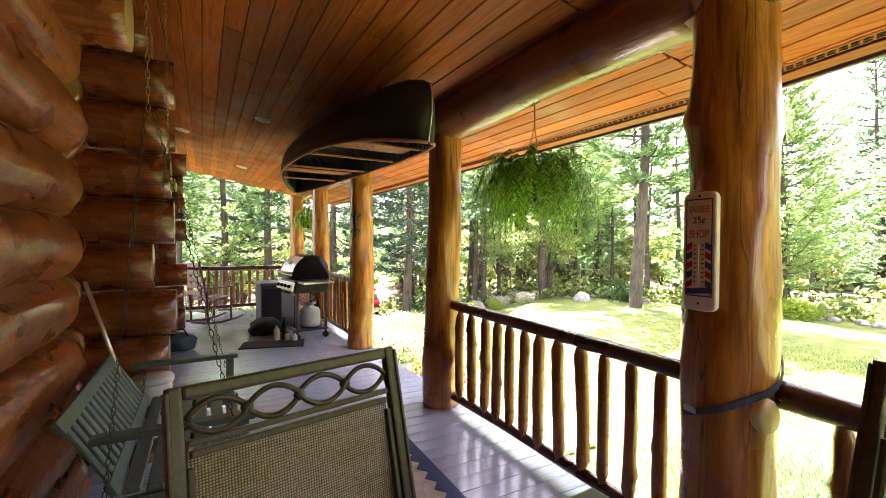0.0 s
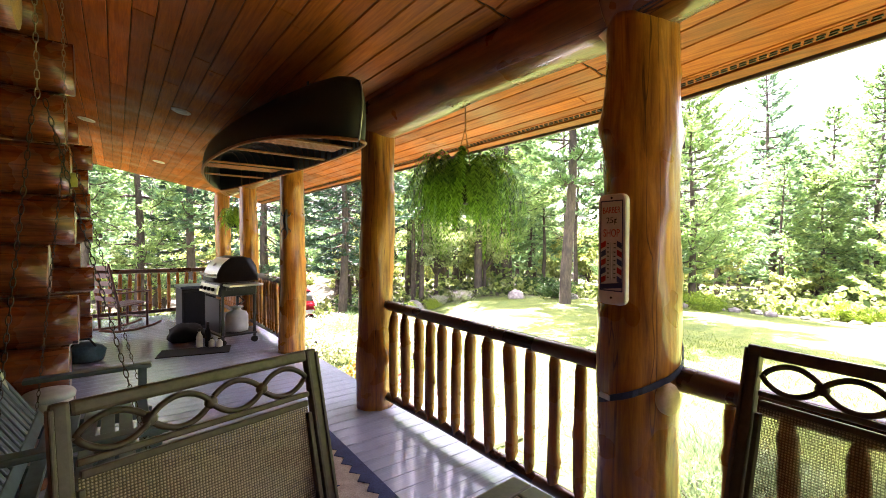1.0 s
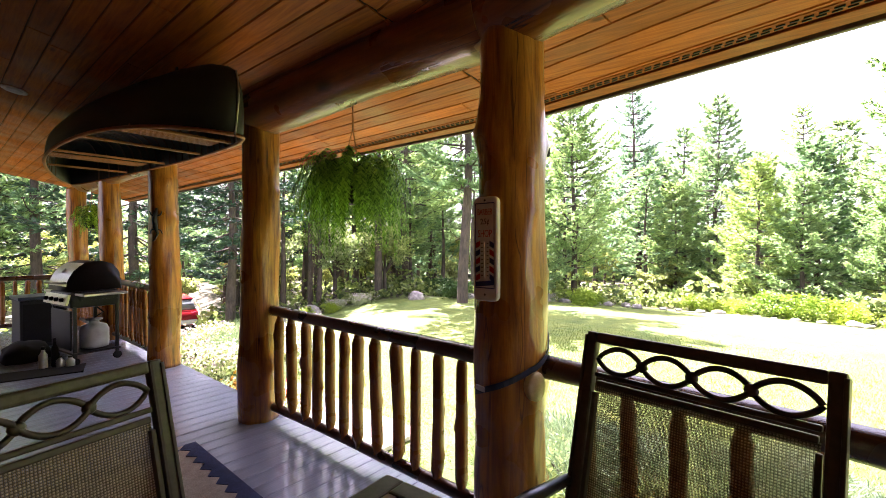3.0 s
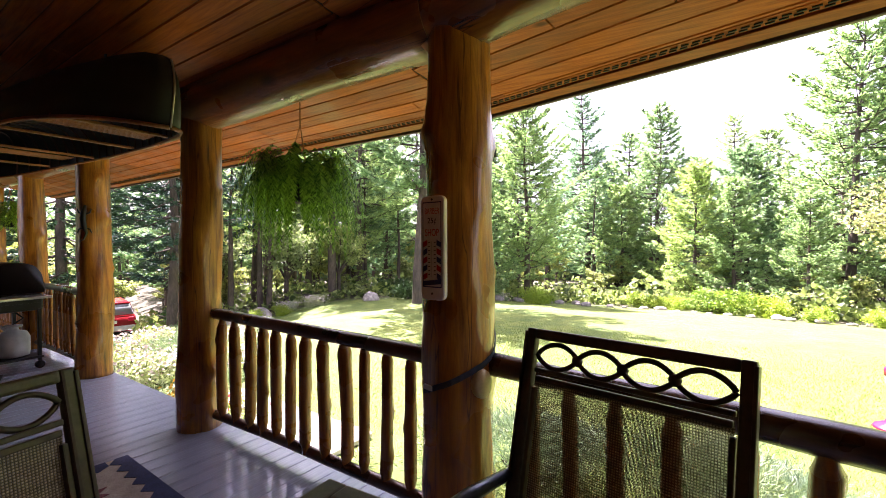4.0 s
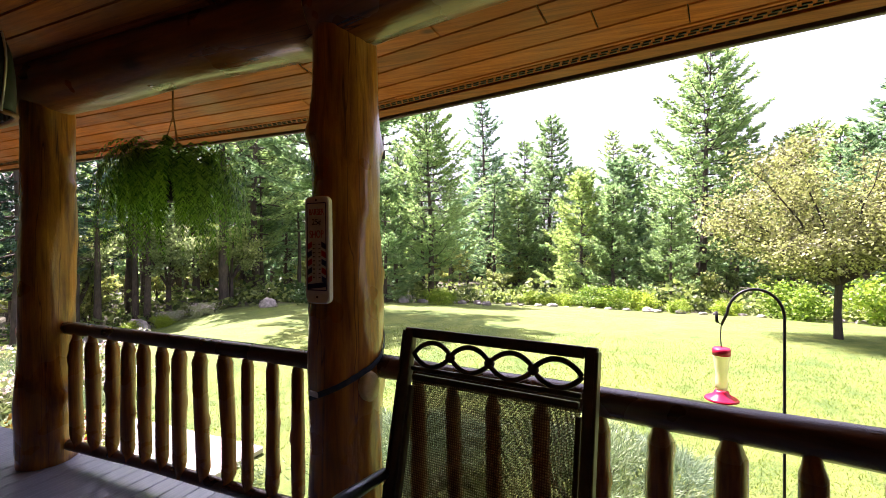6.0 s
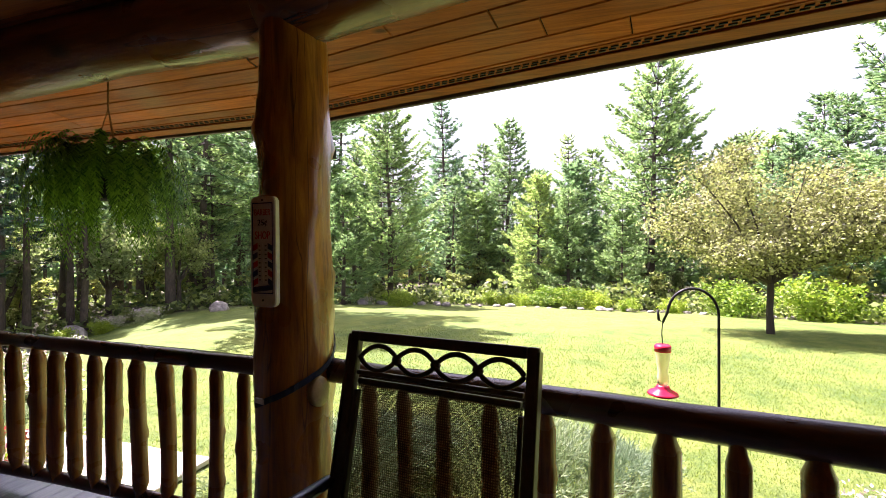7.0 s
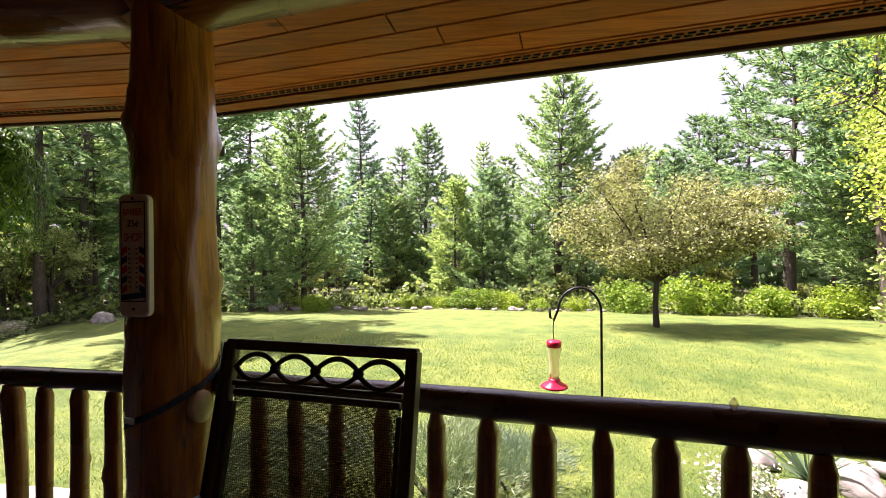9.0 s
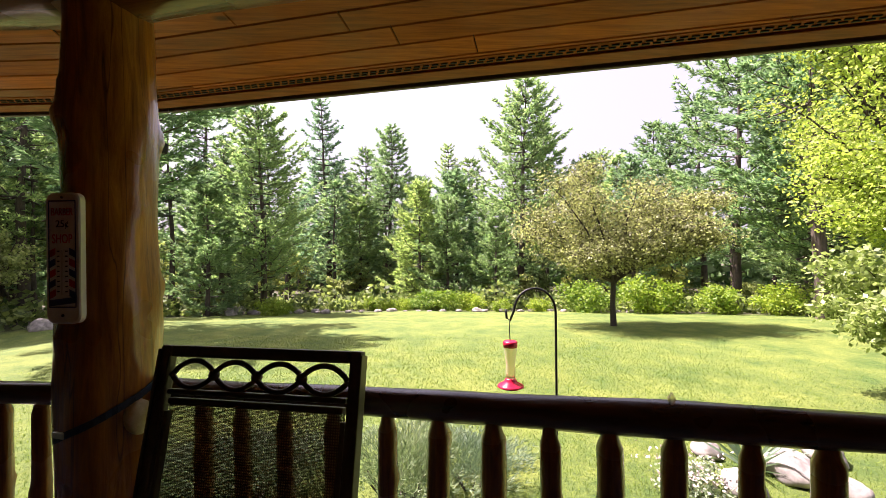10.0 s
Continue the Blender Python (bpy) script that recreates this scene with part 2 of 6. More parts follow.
def log_mesh(name, length, r0, r1, material, parent=None, label="", seg=20, step=0.09, rough=0.05, bow=0.02, knots=(), seed=0, round_end=0.0, ends=True):
    """A peeled log along local z from 0 to length: uneven girth, a slight bow, and knots as (height, angle, size)."""
    rings = max(6, int(length / step))
    verts, faces = [], []
    off = Vector((seed * 7.3, seed * 3.1, seed * 1.7))
    zs = [length * i / rings for i in range(rings + 1)]
    if round_end:
        zs = zs[:-1] + [length - round_end * 0.5, length - round_end * 0.2, length - round_end * 0.06, length]
        zs = sorted(set(z for z in zs if z <= length))
    for z in zs:
        f = z / length
        r = r0 + (r1 - r0) * f
        if round_end and z > length - round_end:
            u = (z - (length - round_end)) / round_end
            r *= max(0.22, math.sqrt(max(0.0, 1 - (u * 0.97) ** 2)))
        cx = bow * math.sin(f * 2.6 + seed) + noise.noise(off + Vector((0, 0, z * 0.9))) * bow * 0.6
        cy = bow * math.cos(f * 2.1 + seed * 2) + noise.noise(off + Vector((9, 0, z * 0.9))) * bow * 0.6
        for k in range(seg):
            a = 2 * math.pi * k / seg
            d = Vector((math.cos(a), math.sin(a), 0))
            rr = r * (1 + rough * noise.noise(off + Vector((d.x * 1.1, d.y * 1.1, z * 1.6))) * 1.4 + rough * 0.5 * noise.noise(off + Vector((d.x * 3, d.y * 3, z * 5))))
            for kz, ka, ks in knots:
                da = math.atan2(math.sin(a - ka), math.cos(a - ka)) * r
                rr += ks * math.exp(-((z - kz) ** 2 + da * da) / (2 * (ks * 1.5) ** 2))
            verts.append((cx + d.x * rr, cy + d.y * rr, z))
    rows = len(zs)
    for i in range(rows - 1):
        for k in range(seg):
            a, b = i * seg + k, i * seg + (k + 1) % seg
            faces.append((a, b, b + seg, a + seg))
    faces.append(tuple(range(seg))[::-1])
    faces.append(tuple(range((rows - 1) * seg, rows * seg)))
    ob = mesh_ob(name, verts, faces, material, parent, label, True, [material, M_END])
    if ends:
        ob.data.polygons[len(faces) - 1].material_index = 1
        ob.data.polygons[len(faces) - 2].material_index = 1
        ob.data.polygons[len(faces) - 1].use_smooth = ob.data.polygons[len(faces) - 2].use_smooth = False
    return ob


def along(p, q):
    """The pose that carries local z from p towards q."""
    p, q = Vector(p), Vector(q)
    return Matrix.Translation(p) @ (q - p).to_track_quat("Z", "Y").to_matrix().to_4x4()


rng = random.Random(7)

# ---- plan: the porch runs along y, the lawn lies to +x; past the near post the porch turns inward ----
POST_Y = (1.22, 3.68, 6.08, 8.42, 10.3)
POST_X = 2.03
TURN_B = radians(-11.0)
P1 = Vector((POST_X, POST_Y[0], 0))
B = Matrix.Translation(P1) @ Matrix.Rotation(TURN_B, 4, 'Z')
DECK_END, HOUSE_X = 10.45, -0.68


def mitre(x):
    return 1.744 - 0.096 * (x - 3.14)


def mitre_bend(u):
    return 1.946 + 0.096 * (u - 3.14)


def ceil_z(x):
    return 3.05 - 0.2 * x


def ground_z(x, y):
    d = math.hypot(max(0.0, x - 2.0), 0.75 * max(0.0, y - 8.0)) if x > 2 or y > 8 else 0.0
    pts = ((0, -0.5), (6, -0.5), (10.5, -0.62), (20, -1.5), (30, -2.1), (60, -2.8), (400, -3.5))
    for (a, za), (b, zb) in zip(pts, pts[1:]):
        if d <= b:
            u = (d - a) / (b - a)
            side = 0.16 * min(10.0, max(0.0, y - 9.0)) * min(1.0, max(0.0, (14.0 - x) / 5.0))
            return za + (zb - za) * u - side
    return -3.5


def lawn_edge(y):
    """How far out the mown grass reaches at that y."""
    pts = ((-400, 12.5), (-16, 13.0), (-10, 16.2), (-4, 19.3), (1, 20.3), (6, 19.4), (8.5, 18.0), (12, 13.8), (15.2, 10.6), (16.5, 6.0), (400, 6.0))
    for (a, xa), (b, xb) in zip(pts, pts[1:]):
        if y <= b:
            return xa + (xb - xa) * (y - a) / (b - a)
    return 6.0


def build_ground():
    xs = sorted(set([-400, -200, -90, -40, -20, -8] + [i * 0.5 for i in range(-8, 60)] + [i * 1.0 for i in range(30, 46)] + [50, 60, 80, 120, 200, 400]))
    ys = sorted(set([-400, -200, -120, -80, -60, -50] + [i * 1.0 for i in range(-40, -14)] + [i * 0.5 for i in range(-28, 44)] + [i * 1.0 for i in range(22, 46)] + [50, 60, 80, 120, 200, 400]))
    verts = [(x, y, ground_z(x, y) + 0.05 * noise.noise(Vector((x * 0.3, y * 0.3, 0)))) for y in ys for x in xs]
    w = len(xs)
    faces = [(j * w + i, j * w + i + 1, (j + 1) * w + i + 1, (j + 1) * w + i) for j in range(len(ys) - 1) for i in range(w - 1)]
    ob = mesh_ob("ground", verts, faces, M_LAWN, soft=True)
    a = ob.data.attributes.new("litter", 'FLOAT', 'POINT')
    vals = []
    for x, y, z in verts:
        edge = lawn_edge(y) + 0.5 * noise.noise(Vector((x * 0.4, y * 0.4, 3)))
        vals.append(min(1.0, max(0.0, (x - edge) / 0.9)) if y < 16.5 else 1.0)
    a.data.foreach_set("value", vals)
    tagged(ob, "sunlit mown green lawn running out to shady pine litter", "lawn", kind="structure")


build_ground()


# ---- ceiling, beam, posts, rails ----
def ceiling_boards(name, m, u0, u1, along0, along1, label):
    """Tongue-and-groove boards that run along local y, in one mesh; u is the distance across."""
    verts, faces = [], []
    w, gap = 0.132, 0.004
    r = random.Random(3)
    u = u0
    while u < u1 - 0.01:
        a = along0(u) if callable(along0) else along0
        end = along1(u) if callable(along1) else along1
        y = a - r.uniform(0, 2.2)
        while y < end:
            y2 = y + r.choice((1.8, 2.4, 3.0, 3.6)) + r.uniform(-0.2, 0.2)
            ya, yb = max(y, a), min(y2, end)
            if yb - ya > 0.02:
                ua, ub = u + gap / 2, min(u + w, u1) - gap / 2
                ends = ((ua, ya), (ub, ya), (ub, yb - 0.004), (ua, yb - 0.004))
                n0 = len(verts)
                c = 0.005
                for du, dv, dz in ((c, 0.003, 0), (-c, 0.003, 0), (-c, -0.003, 0), (c, -0.003, 0)):
                    k = len(verts) - n0
                    uu, vv = ends[k]
                    verts.append(m @ Vector((uu + du, vv + dv, ceil_z(uu + du) + dz)))
                for k in range(4):
                    uu, vv = ends[k]
                    verts.append(m @ Vector((uu, vv, ceil_z(uu) + 0.007)))
                faces.append((n0, n0 + 3, n0 + 2, n0 + 1))
                for k in range(4):
                    k2 = (k + 1) % 4
                    faces.append((n0 + k, n0 + k2, n0 + 4 + k2, n0 + 4 + k))
            y = y2
        u += w
    ob = mesh_ob(name, verts, faces, M_CEIL)
    return tagged(ob, label, "ceiling", kind="structure")


EAVE = 3.14
ceiling_boards("ceiling", Matrix(), -1.2, EAVE - 0.16, mitre, 11.9, "sloping ceiling of knotty orange pine boards")
Bc = B @ Matrix.Translation((-POST_X - 0.12, -POST_Y[0], 0))
ceiling_boards("ceiling_bend", Bc, -1.8, EAVE - 0.16, -3.6, mitre_bend, "knotty orange pine ceiling boards over the turned porch")


def roof_slab(name, m, y0, y1):
    bm = bmesh.new()
    vs = []
    for u, dz in ((-2.6, 0.014), (EAVE + 0.02, 0.014), (EAVE + 0.02, 0.2), (-2.6, 0.5)):
        for y in (y0, y1):
            vs.append(bm.verts.new((u, y(u) if callable(y) else y, ceil_z(u) + dz)))
    for k in range(4):
        a, b = 2 * k, (2 * k + 2) % 8
        bm.faces.new((vs[a], vs[a + 1], vs[b + 1], vs[b]))
    bm.faces.new((vs[0], vs[2], vs[4], vs[6]))
    bm.faces.new((vs[1], vs[3], vs[5], vs[7]))
    bmesh.ops.transform(bm, matrix=m, verts=bm.verts)
    return tagged(part(name, bm, M_DARK), "dark roof deck above the porch boards", "roof", kind="structure")


roof_slab("roof", Matrix(), mitre, 11.92)
roof_slab("roof_bend", Bc, -3.62, mitre_bend)


def eave_trim(m, y0, y1):
    """The vent strip, the last board and the fascia along the eave."""
    n = int((y1 - y0) / 0.05)
    bm = bmesh.new()
    for i in range(n):
        for row in (0, 1):
            x = EAVE - 0.137 + row * 0.02
            box(bm, (0.009, 0.034, 0.006), m @ Matrix.Translation((x, y0 + (i + 0.5) * 0.05 + 0.012 * row, ceil_z(x) - 0.004)))
    vent = tagged(part("soffit_vent", bm, M_DARK), "dark slotted soffit vent strip along the eave", "vent", kind="structure")
    bm = bmesh.new()
    for x0, x1, dz, th in ((EAVE - 0.158, EAVE - 0.093, 0.010, 0.02), (EAVE - 0.09, EAVE - 0.005, 0.004, 0.03)):
        xm = (x0 + x1) / 2
        box(bm, (x1 - x0, y1 - y0, th), m @ Matrix.Translation((xm, (y0 + y1) / 2, ceil_z(xm) + dz)) @ Matrix.Rotation(0.197, 4, 'Y'), 0.003, 1)
    tagged(part("trim_eave", bm, M_CEIL), "orange pine trim board along the eave", "trim", kind="structure")
    bm = bmesh.new()
    box(bm, (0.03, y1 - y0, 0.22), m @ Matrix.Translation((EAVE + 0.035, (y0 + y1) / 2, ceil_z(EAVE) + 0.088)), 0.004, 1)
    tagged(part("fascia", bm, M_FASCIA), "dark brown fascia board at the roof edge", "fascia", kind="structure")


M_FASCIA = plain("dark_fascia", (0.09, 0.05, 0.04), 0.5)
eave_trim(Matrix(), 1.744, 11.9)
eave_trim(Bc, -3.6, 1.946)

BEAM_R, BEAM_Z = 0.2, 2.61
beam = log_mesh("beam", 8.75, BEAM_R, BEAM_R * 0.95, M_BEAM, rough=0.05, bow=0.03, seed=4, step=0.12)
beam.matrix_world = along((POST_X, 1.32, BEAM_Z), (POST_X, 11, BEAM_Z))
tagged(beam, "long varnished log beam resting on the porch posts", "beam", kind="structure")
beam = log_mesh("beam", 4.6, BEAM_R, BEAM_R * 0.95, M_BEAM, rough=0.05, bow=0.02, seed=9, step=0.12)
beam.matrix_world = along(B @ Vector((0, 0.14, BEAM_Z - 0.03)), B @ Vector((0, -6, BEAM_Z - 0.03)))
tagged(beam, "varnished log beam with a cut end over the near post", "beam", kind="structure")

KNOTS = [((1.95, -0.62, 0.024), (1.33, -0.62, 0.024), (0.8, -0.9, 0.014), (1.62, -1.9, 0.012), (2.2, -1.4, 0.012), (0.35, -0.8, 0.015), (2.0, 2.4, 0.024), (1.15, 2.6, 0.016), (2.1, 2.6, 0.015), (1.4, 2.9, 0.02)),
         ((0.45, -1.4, 0.03), (1.55, 0.1, 0.03), (1.9, -1.0, 0.015), (2.1, -1.3, 0.015), (0.9, 2.4, 0.02)),
         ((1.75, -1.0, 0.03), (1.2, -0.6, 0.02), (0.6, 3.0, 0.02), (2.2, -1.6, 0.025)),
         ((1.6, -1.0, 0.03), (0.9, 3, 0.02)), ((1.3, -1.0, 0.03), (0.7, 2, 0.02))]
for i, y in enumerate(POST_Y):
    p = log_mesh("porch_post", 2.47, (0.178, 0.16, 0.17, 0.16, 0.165)[i], (0.155, 0.145, 0.15, 0.14, 0.145)[i], M_POST, rough=0.09, bow=0.018, knots=KNOTS[i], seed=i + 11, step=0.035, seg=36)
    p.matrix_world = Matrix.Translation((POST_X if i < 4 else 1.97, y, 0))
    tagged(p, ("thick varnished log post with a bark knot and a thermometer", "varnished log post at the end of the railing", "glossy log post beside the open porch steps", "glossy log post near the grill", "log post at the far corner of the porch")[i], "post", "porch posts")
near_post = next(o for o in scene.collection.objects if o.name == "porch_post")


def on_post(a, z, post_y=POST_Y[0], ob=near_post):
    """How far the near post's surface lies from its axis at that angle and height."""
    far = [math.hypot(v.co.x, v.co.y) for v in ob.data.vertices if abs(v.co.z - z) < 0.03 and abs(math.atan2(math.sin(math.atan2(v.co.y, v.co.x) - a), math.cos(math.atan2(v.co.y, v.co.x) - a))) < 0.13]
    return max(far) if far else 0.17


p = log_mesh("porch_post", 2.47, 0.165, 0.145, M_POST, rough=0.07, bow=0.018, seed=31, step=0.1)
p.matrix_world = B @ Matrix.Translation((0, -3.0, 0))
tagged(p, "varnished log post beyond the turned railing", "post", "porch posts")


def railing(a, b, n, label, top=0.90, seed=0, r_top=0.045, skip=0.16, at=None, thick=1.0, top_far=None):
    """A log rail from a to b with n peeled-pole balusters and a bottom rail."""
    a, b = Vector((*a, 0)), Vector((*b, 0))
    ob = thing("porch_railing", label, "railing", "porch railings", m=Matrix.Translation(a) @ Matrix.Rotation(math.atan2((b - a).y, (b - a).x), 4, 'Z'))
    L = (b - a).length
    far = top_far or top
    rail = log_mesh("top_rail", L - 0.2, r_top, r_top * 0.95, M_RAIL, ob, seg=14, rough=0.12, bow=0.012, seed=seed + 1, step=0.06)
    rail.matrix_local = along((0.1, 0, top), (L, 0, far))
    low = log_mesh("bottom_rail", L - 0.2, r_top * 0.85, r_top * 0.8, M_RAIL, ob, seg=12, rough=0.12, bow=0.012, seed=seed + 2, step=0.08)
    low.matrix_local = along((0.1, 0, 0.11), (L, 0, 0.11))
    r = random.Random(seed)
    for i in range(len(at) if at else n):
        x = at[i] if at else skip + (L - 2 * skip) * (i + 0.5) / n
        h = top + (far - top) * x / L - 0.11
        rr = r.uniform(0.028, 0.036) * thick
        s = log_mesh("baluster", h, rr, rr * r.uniform(0.9, 1.05), M_BALUSTER, ob, seg=12, rough=0.15, bow=r.uniform(0.004, 0.012), seed=seed * 20 + i, step=0.028,
                     knots=[(r.uniform(0.15, 0.75), r.uniform(0, 6.28), r.uniform(0.009, 0.015)) for _ in range(r.randint(1, 3))])
        me = s.data
        for v in me.vertices:
            k = min(v.co.z, h - v.co.z) - r_top * 0.9
            if k < 0.035:
                f = 0.62 + 0.38 * max(0.0, k) / 0.035
                v.co.x, v.co.y = v.co.x * f, v.co.y * f
        s.matrix_local = Matrix.Translation((x, r.uniform(-0.006, 0.006), 0.11))
    return ob


railing((POST_X + 0.03, POST_Y[0]), (POST_X + 0.03, POST_Y[1]), 12, "rustic log railing with peeled pole balusters between two posts", seed=1, at=[y - POST_Y[0] for y in (1.538, 1.711, 1.889, 2.058, 2.231, 2.411, 2.571, 2.739, 2.892, 3.058, 3.236, 3.42)], thick=1.15)
railing((POST_X, POST_Y[2]), (POST_X, POST_Y[3]), 14, "rustic log railing behind the barbecue grill", seed=2)
railing((POST_X, POST_Y[3]), (1.97, POST_Y[4]), 10, "rustic log railing between the far posts", seed=3)
railing((1.97, 10.3), (-2.2, 10.2), 25, "rustic log railing closing the far end of the porch", seed=4)
pb = [B @ Vector((0.07, 0, 0)), B @ Vector((-0.05, -3.0, 0))]
railing(pb[0].xy, pb[1].xy, 13, "rustic log railing behind the sling chair, facing the lawn", top=0.896, seed=5, r_top=0.052, at=[0.375, 0.57, 0.77, 0.97, 1.17, 1.352, 1.534, 1.712, 1.892, 2.074, 2.261, 2.437, 2.62, 2.8], thick=1.15, top_far=0.985)


# ---- log house ----
def house_logs():
    ob = thing("wall_house", "house wall of stacked round varnished logs", "log wall", kind="structure")
    r = random.Random(5)
    for k in range(10):
        z = 0.055 + 0.35 * k
        L = 3.66 + 4.6 + r.uniform(-0.10, 0.08)
        g = log_mesh("log", L, 0.185, 0.19, M_WALL, ob, seg=28, rough=0.10, bow=0.012, seed=40 + k, step=0.09, round_end=0.17,
                     knots=[(r.uniform(5.8, 8.0), r.uniform(-0.8, 0.8), r.uniform(0.02, 0.035)) for _ in range(6)], ends=False)
        g.matrix_world = along((HOUSE_X, -4.6, z), (HOUSE_X, 0, z))
        g = log_mesh("log", 4.6, 0.18, 0.175, M_WALL, ob, seg=16, rough=0.05, bow=0.01, seed=60 + k, step=0.15)
        g.matrix_world = along((HOUSE_X - 0.1, 3.9, z), (HOUSE_X - 0.1, 9, z))
        z2 = z + 0.175
        for y, x in ((4.22, -0.10), (8.3, -0.14)):
            x1 = x + (0.0, -0.02, 0.03, -0.12, 0.02)[k % 5]
            g = log_mesh("log", x1 + 4.5, 0.175, 0.175, M_WALL, ob, seg=18, rough=0.04, bow=0.006, seed=80 + k + int(y), step=0.14, ends=False)
            g.matrix_world = along((-4.5, y, z2), (0, y, z2))
    # Unseen end wall, added to keep daylight off the porch from behind.
    for k in range(9):
        g = log_mesh("log", 2.6, 0.18, 0.18, M_WALL, ob, seg=14, rough=0.05, bow=0.01, seed=130 + k, step=0.15)
        g.matrix_world = along((-0.95, -3.75, 0.16 + 0.345 * k), (2.0, -3.75, 0.16 + 0.345 * k))
    g = log_mesh("log", 2.0, 0.2, 0.19, M_WALL, ob, "cut purlin log under the ceiling", seg=22, rough=0.04, bow=0.005, seed=99)
    g.matrix_world = along((-2.25, 3.35, 2.78), (0, 3.35, 2.78))


house_logs()


# ---- trees ----
def blades(rnd, centre, outward, n, size, width, spread, droop=0.0):
    """Narrow triangles that fan from a point: a tuft of needles."""
    out = []
    for _ in range(n):
        d = (outward + Vector((rnd.uniform(-1, 1), rnd.uniform(-1, 1), rnd.uniform(-0.7, 0.9))) * spread).normalized()
        d.z -= droop
        s = d.cross(Vector((rnd.uniform(-1, 1), rnd.uniform(-1, 1), rnd.uniform(-1, 1)))).normalized() * width
        L = size * rnd.uniform(0.65, 1.15)
        out.append((centre - s, centre + s, centre + d * L + s * 0.3))
    return out


def tris_ob(name, tris, material, parent, label=""):
    verts = [v for t in tris for v in t]
    faces = [tuple(range(i, i + 3)) for i in range(0, len(verts), 3)]
    return mesh_ob(name, verts, faces, material, parent, label)


def leaf_quad(rnd, c, size):
    a = Vector((rnd.gauss(0, 1), rnd.gauss(0, 1), rnd.gauss(0, 0.7))).normalized()
    b = a.cross(Vector((rnd.gauss(0, 1), rnd.gauss(0, 1), rnd.gauss(0, 1)))).normalized()
    return (c - a * size * 0.5, c + b * size * 0.32, c + a * size * 0.5, c - b * size * 0.32)


def quads_ob(name, quads, material, parent, label=""):
    verts = [v for q in quads for v in q]
    faces = [tuple(range(i, i + 4)) for i in range(0, len(verts), 4)]
    return mesh_ob(name, verts, faces, material, parent, label)


def joined_tubes(name, tubes, material, parent, label=""):
    verts, faces = [], []
    for pts, rad, seg in tubes:
        v, f = tube_data(pts, rad, seg, False)
        n = len(verts)
        verts += v
        faces += [tuple(i + n for i in q) for q in f]
    return mesh_ob(name, verts, faces, material, parent, label, True)


def pine(seed, height, spread, bare, material, tufts, label, category="pine tree", droop=0.0, name="pine_tree", layer=0.5, n_blade=8, tuft=0.24, bw=0.03):
    """A conifer of that height: trunk, whorls of limbs and needle tufts in flat uneven layers, bare below."""
    rnd = random.Random(seed)
    ob = thing(name, label, category, "forest trees")
    lean = Vector((rnd.uniform(-0.03, 0.03), rnd.uniform(-0.03, 0.03), 0))
    axis = lambda z: lean * z + Vector((0.05 * math.sin(z * 0.9 + seed), 0.05 * math.cos(z * 0.7), z))
    r0 = height * 0.0135 + 0.03
    zs = [height * i / 12 for i in range(13)]
    tubes = [([axis(z) for z in zs], [r0 * (1 - 0.93 * z / height) for z in zs], 8)]
    tubes[0][0][0].z -= 0.5
    tris = []
    z = height * bare
    while z < height * 0.985:
        f = (z - height * bare) / (height * (1 - bare))
        reach = spread * (min(1.0, 0.55 + f * 2.2) if f < 0.2 else (1 - f) ** 0.62 * 1.08 + 0.03) * (0.85 + 0.3 * abs(math.sin(z * 1.7 + seed)))
        n = rnd.randint(4, 6)
        a0 = rnd.uniform(0, 6.28)
        for k in range(n):
            if rnd.random() < 0.12:
                continue
            a = a0 + 6.28 * k / n + rnd.uniform(-0.35, 0.35)
            L = reach * rnd.uniform(0.55, 1.12)
            rise = 0.32 * f + rnd.uniform(-0.05, 0.18) - droop
            out = Vector((math.cos(a), math.sin(a), 0))
            pts = [axis(z) + out * L * u + Vector((0, 0, L * (rise * u - 0.10 * math.sin(u * 3.1) + 0.16 * u * u))) for u in (0, 0.33, 0.66, 1.0)]
            tubes.append((pts, [r0 * 0.22 * (1 - f * 0.5), r0 * 0.16, r0 * 0.1, 0.008], 3))
            m = max(3, int(tufts * L / spread))
            across = Vector((-out.y, out.x, 0))
            for j in range(m):
                u = 0.2 + 0.8 * (j + rnd.random()) / m
                i0 = min(2, int(u * 3))
                base = pts[i0].lerp(pts[i0 + 1], u * 3 - i0)
                w = rnd.uniform(-1, 1) * L * 0.36 * (1.12 - u)
                c = base + across * w + out * abs(w) * 0.35 + Vector((0, 0, rnd.uniform(-0.04, 0.09) - 0.12 * abs(w)))
                d = (out + across * (1.1 if w > 0 else -1.1) * rnd.random() + Vector((0, 0, 0.30)))
                tris += blades(rnd, c, d, n_blade, tuft * rnd.uniform(0.7, 1.2), bw, 0.85, droop)
        z += layer * rnd.uniform(0.6, 1.2) * (0.6 + 0.6 * (1 - f))
    for z in [height * bare * rnd.uniform(0.25, 1.0) for _ in range(7)]:
        a = rnd.uniform(0, 6.28)
        L = rnd.uniform(0.4, 1.2)
        tubes.append(([axis(z), axis(z) + Vector((math.cos(a) * L, math.sin(a) * L, rnd.uniform(-0.2, 0.3)))], [0.02, 0.006], 3))
    tris += blades(rnd, axis(height * 0.97), Vector((0, 0, 1)), 14, 0.4, 0.025, 0.6)
    joined_tubes("trunk", tubes, M_TRUNK, ob)
    tris_ob("crown", tris, material, ob)
    return ob


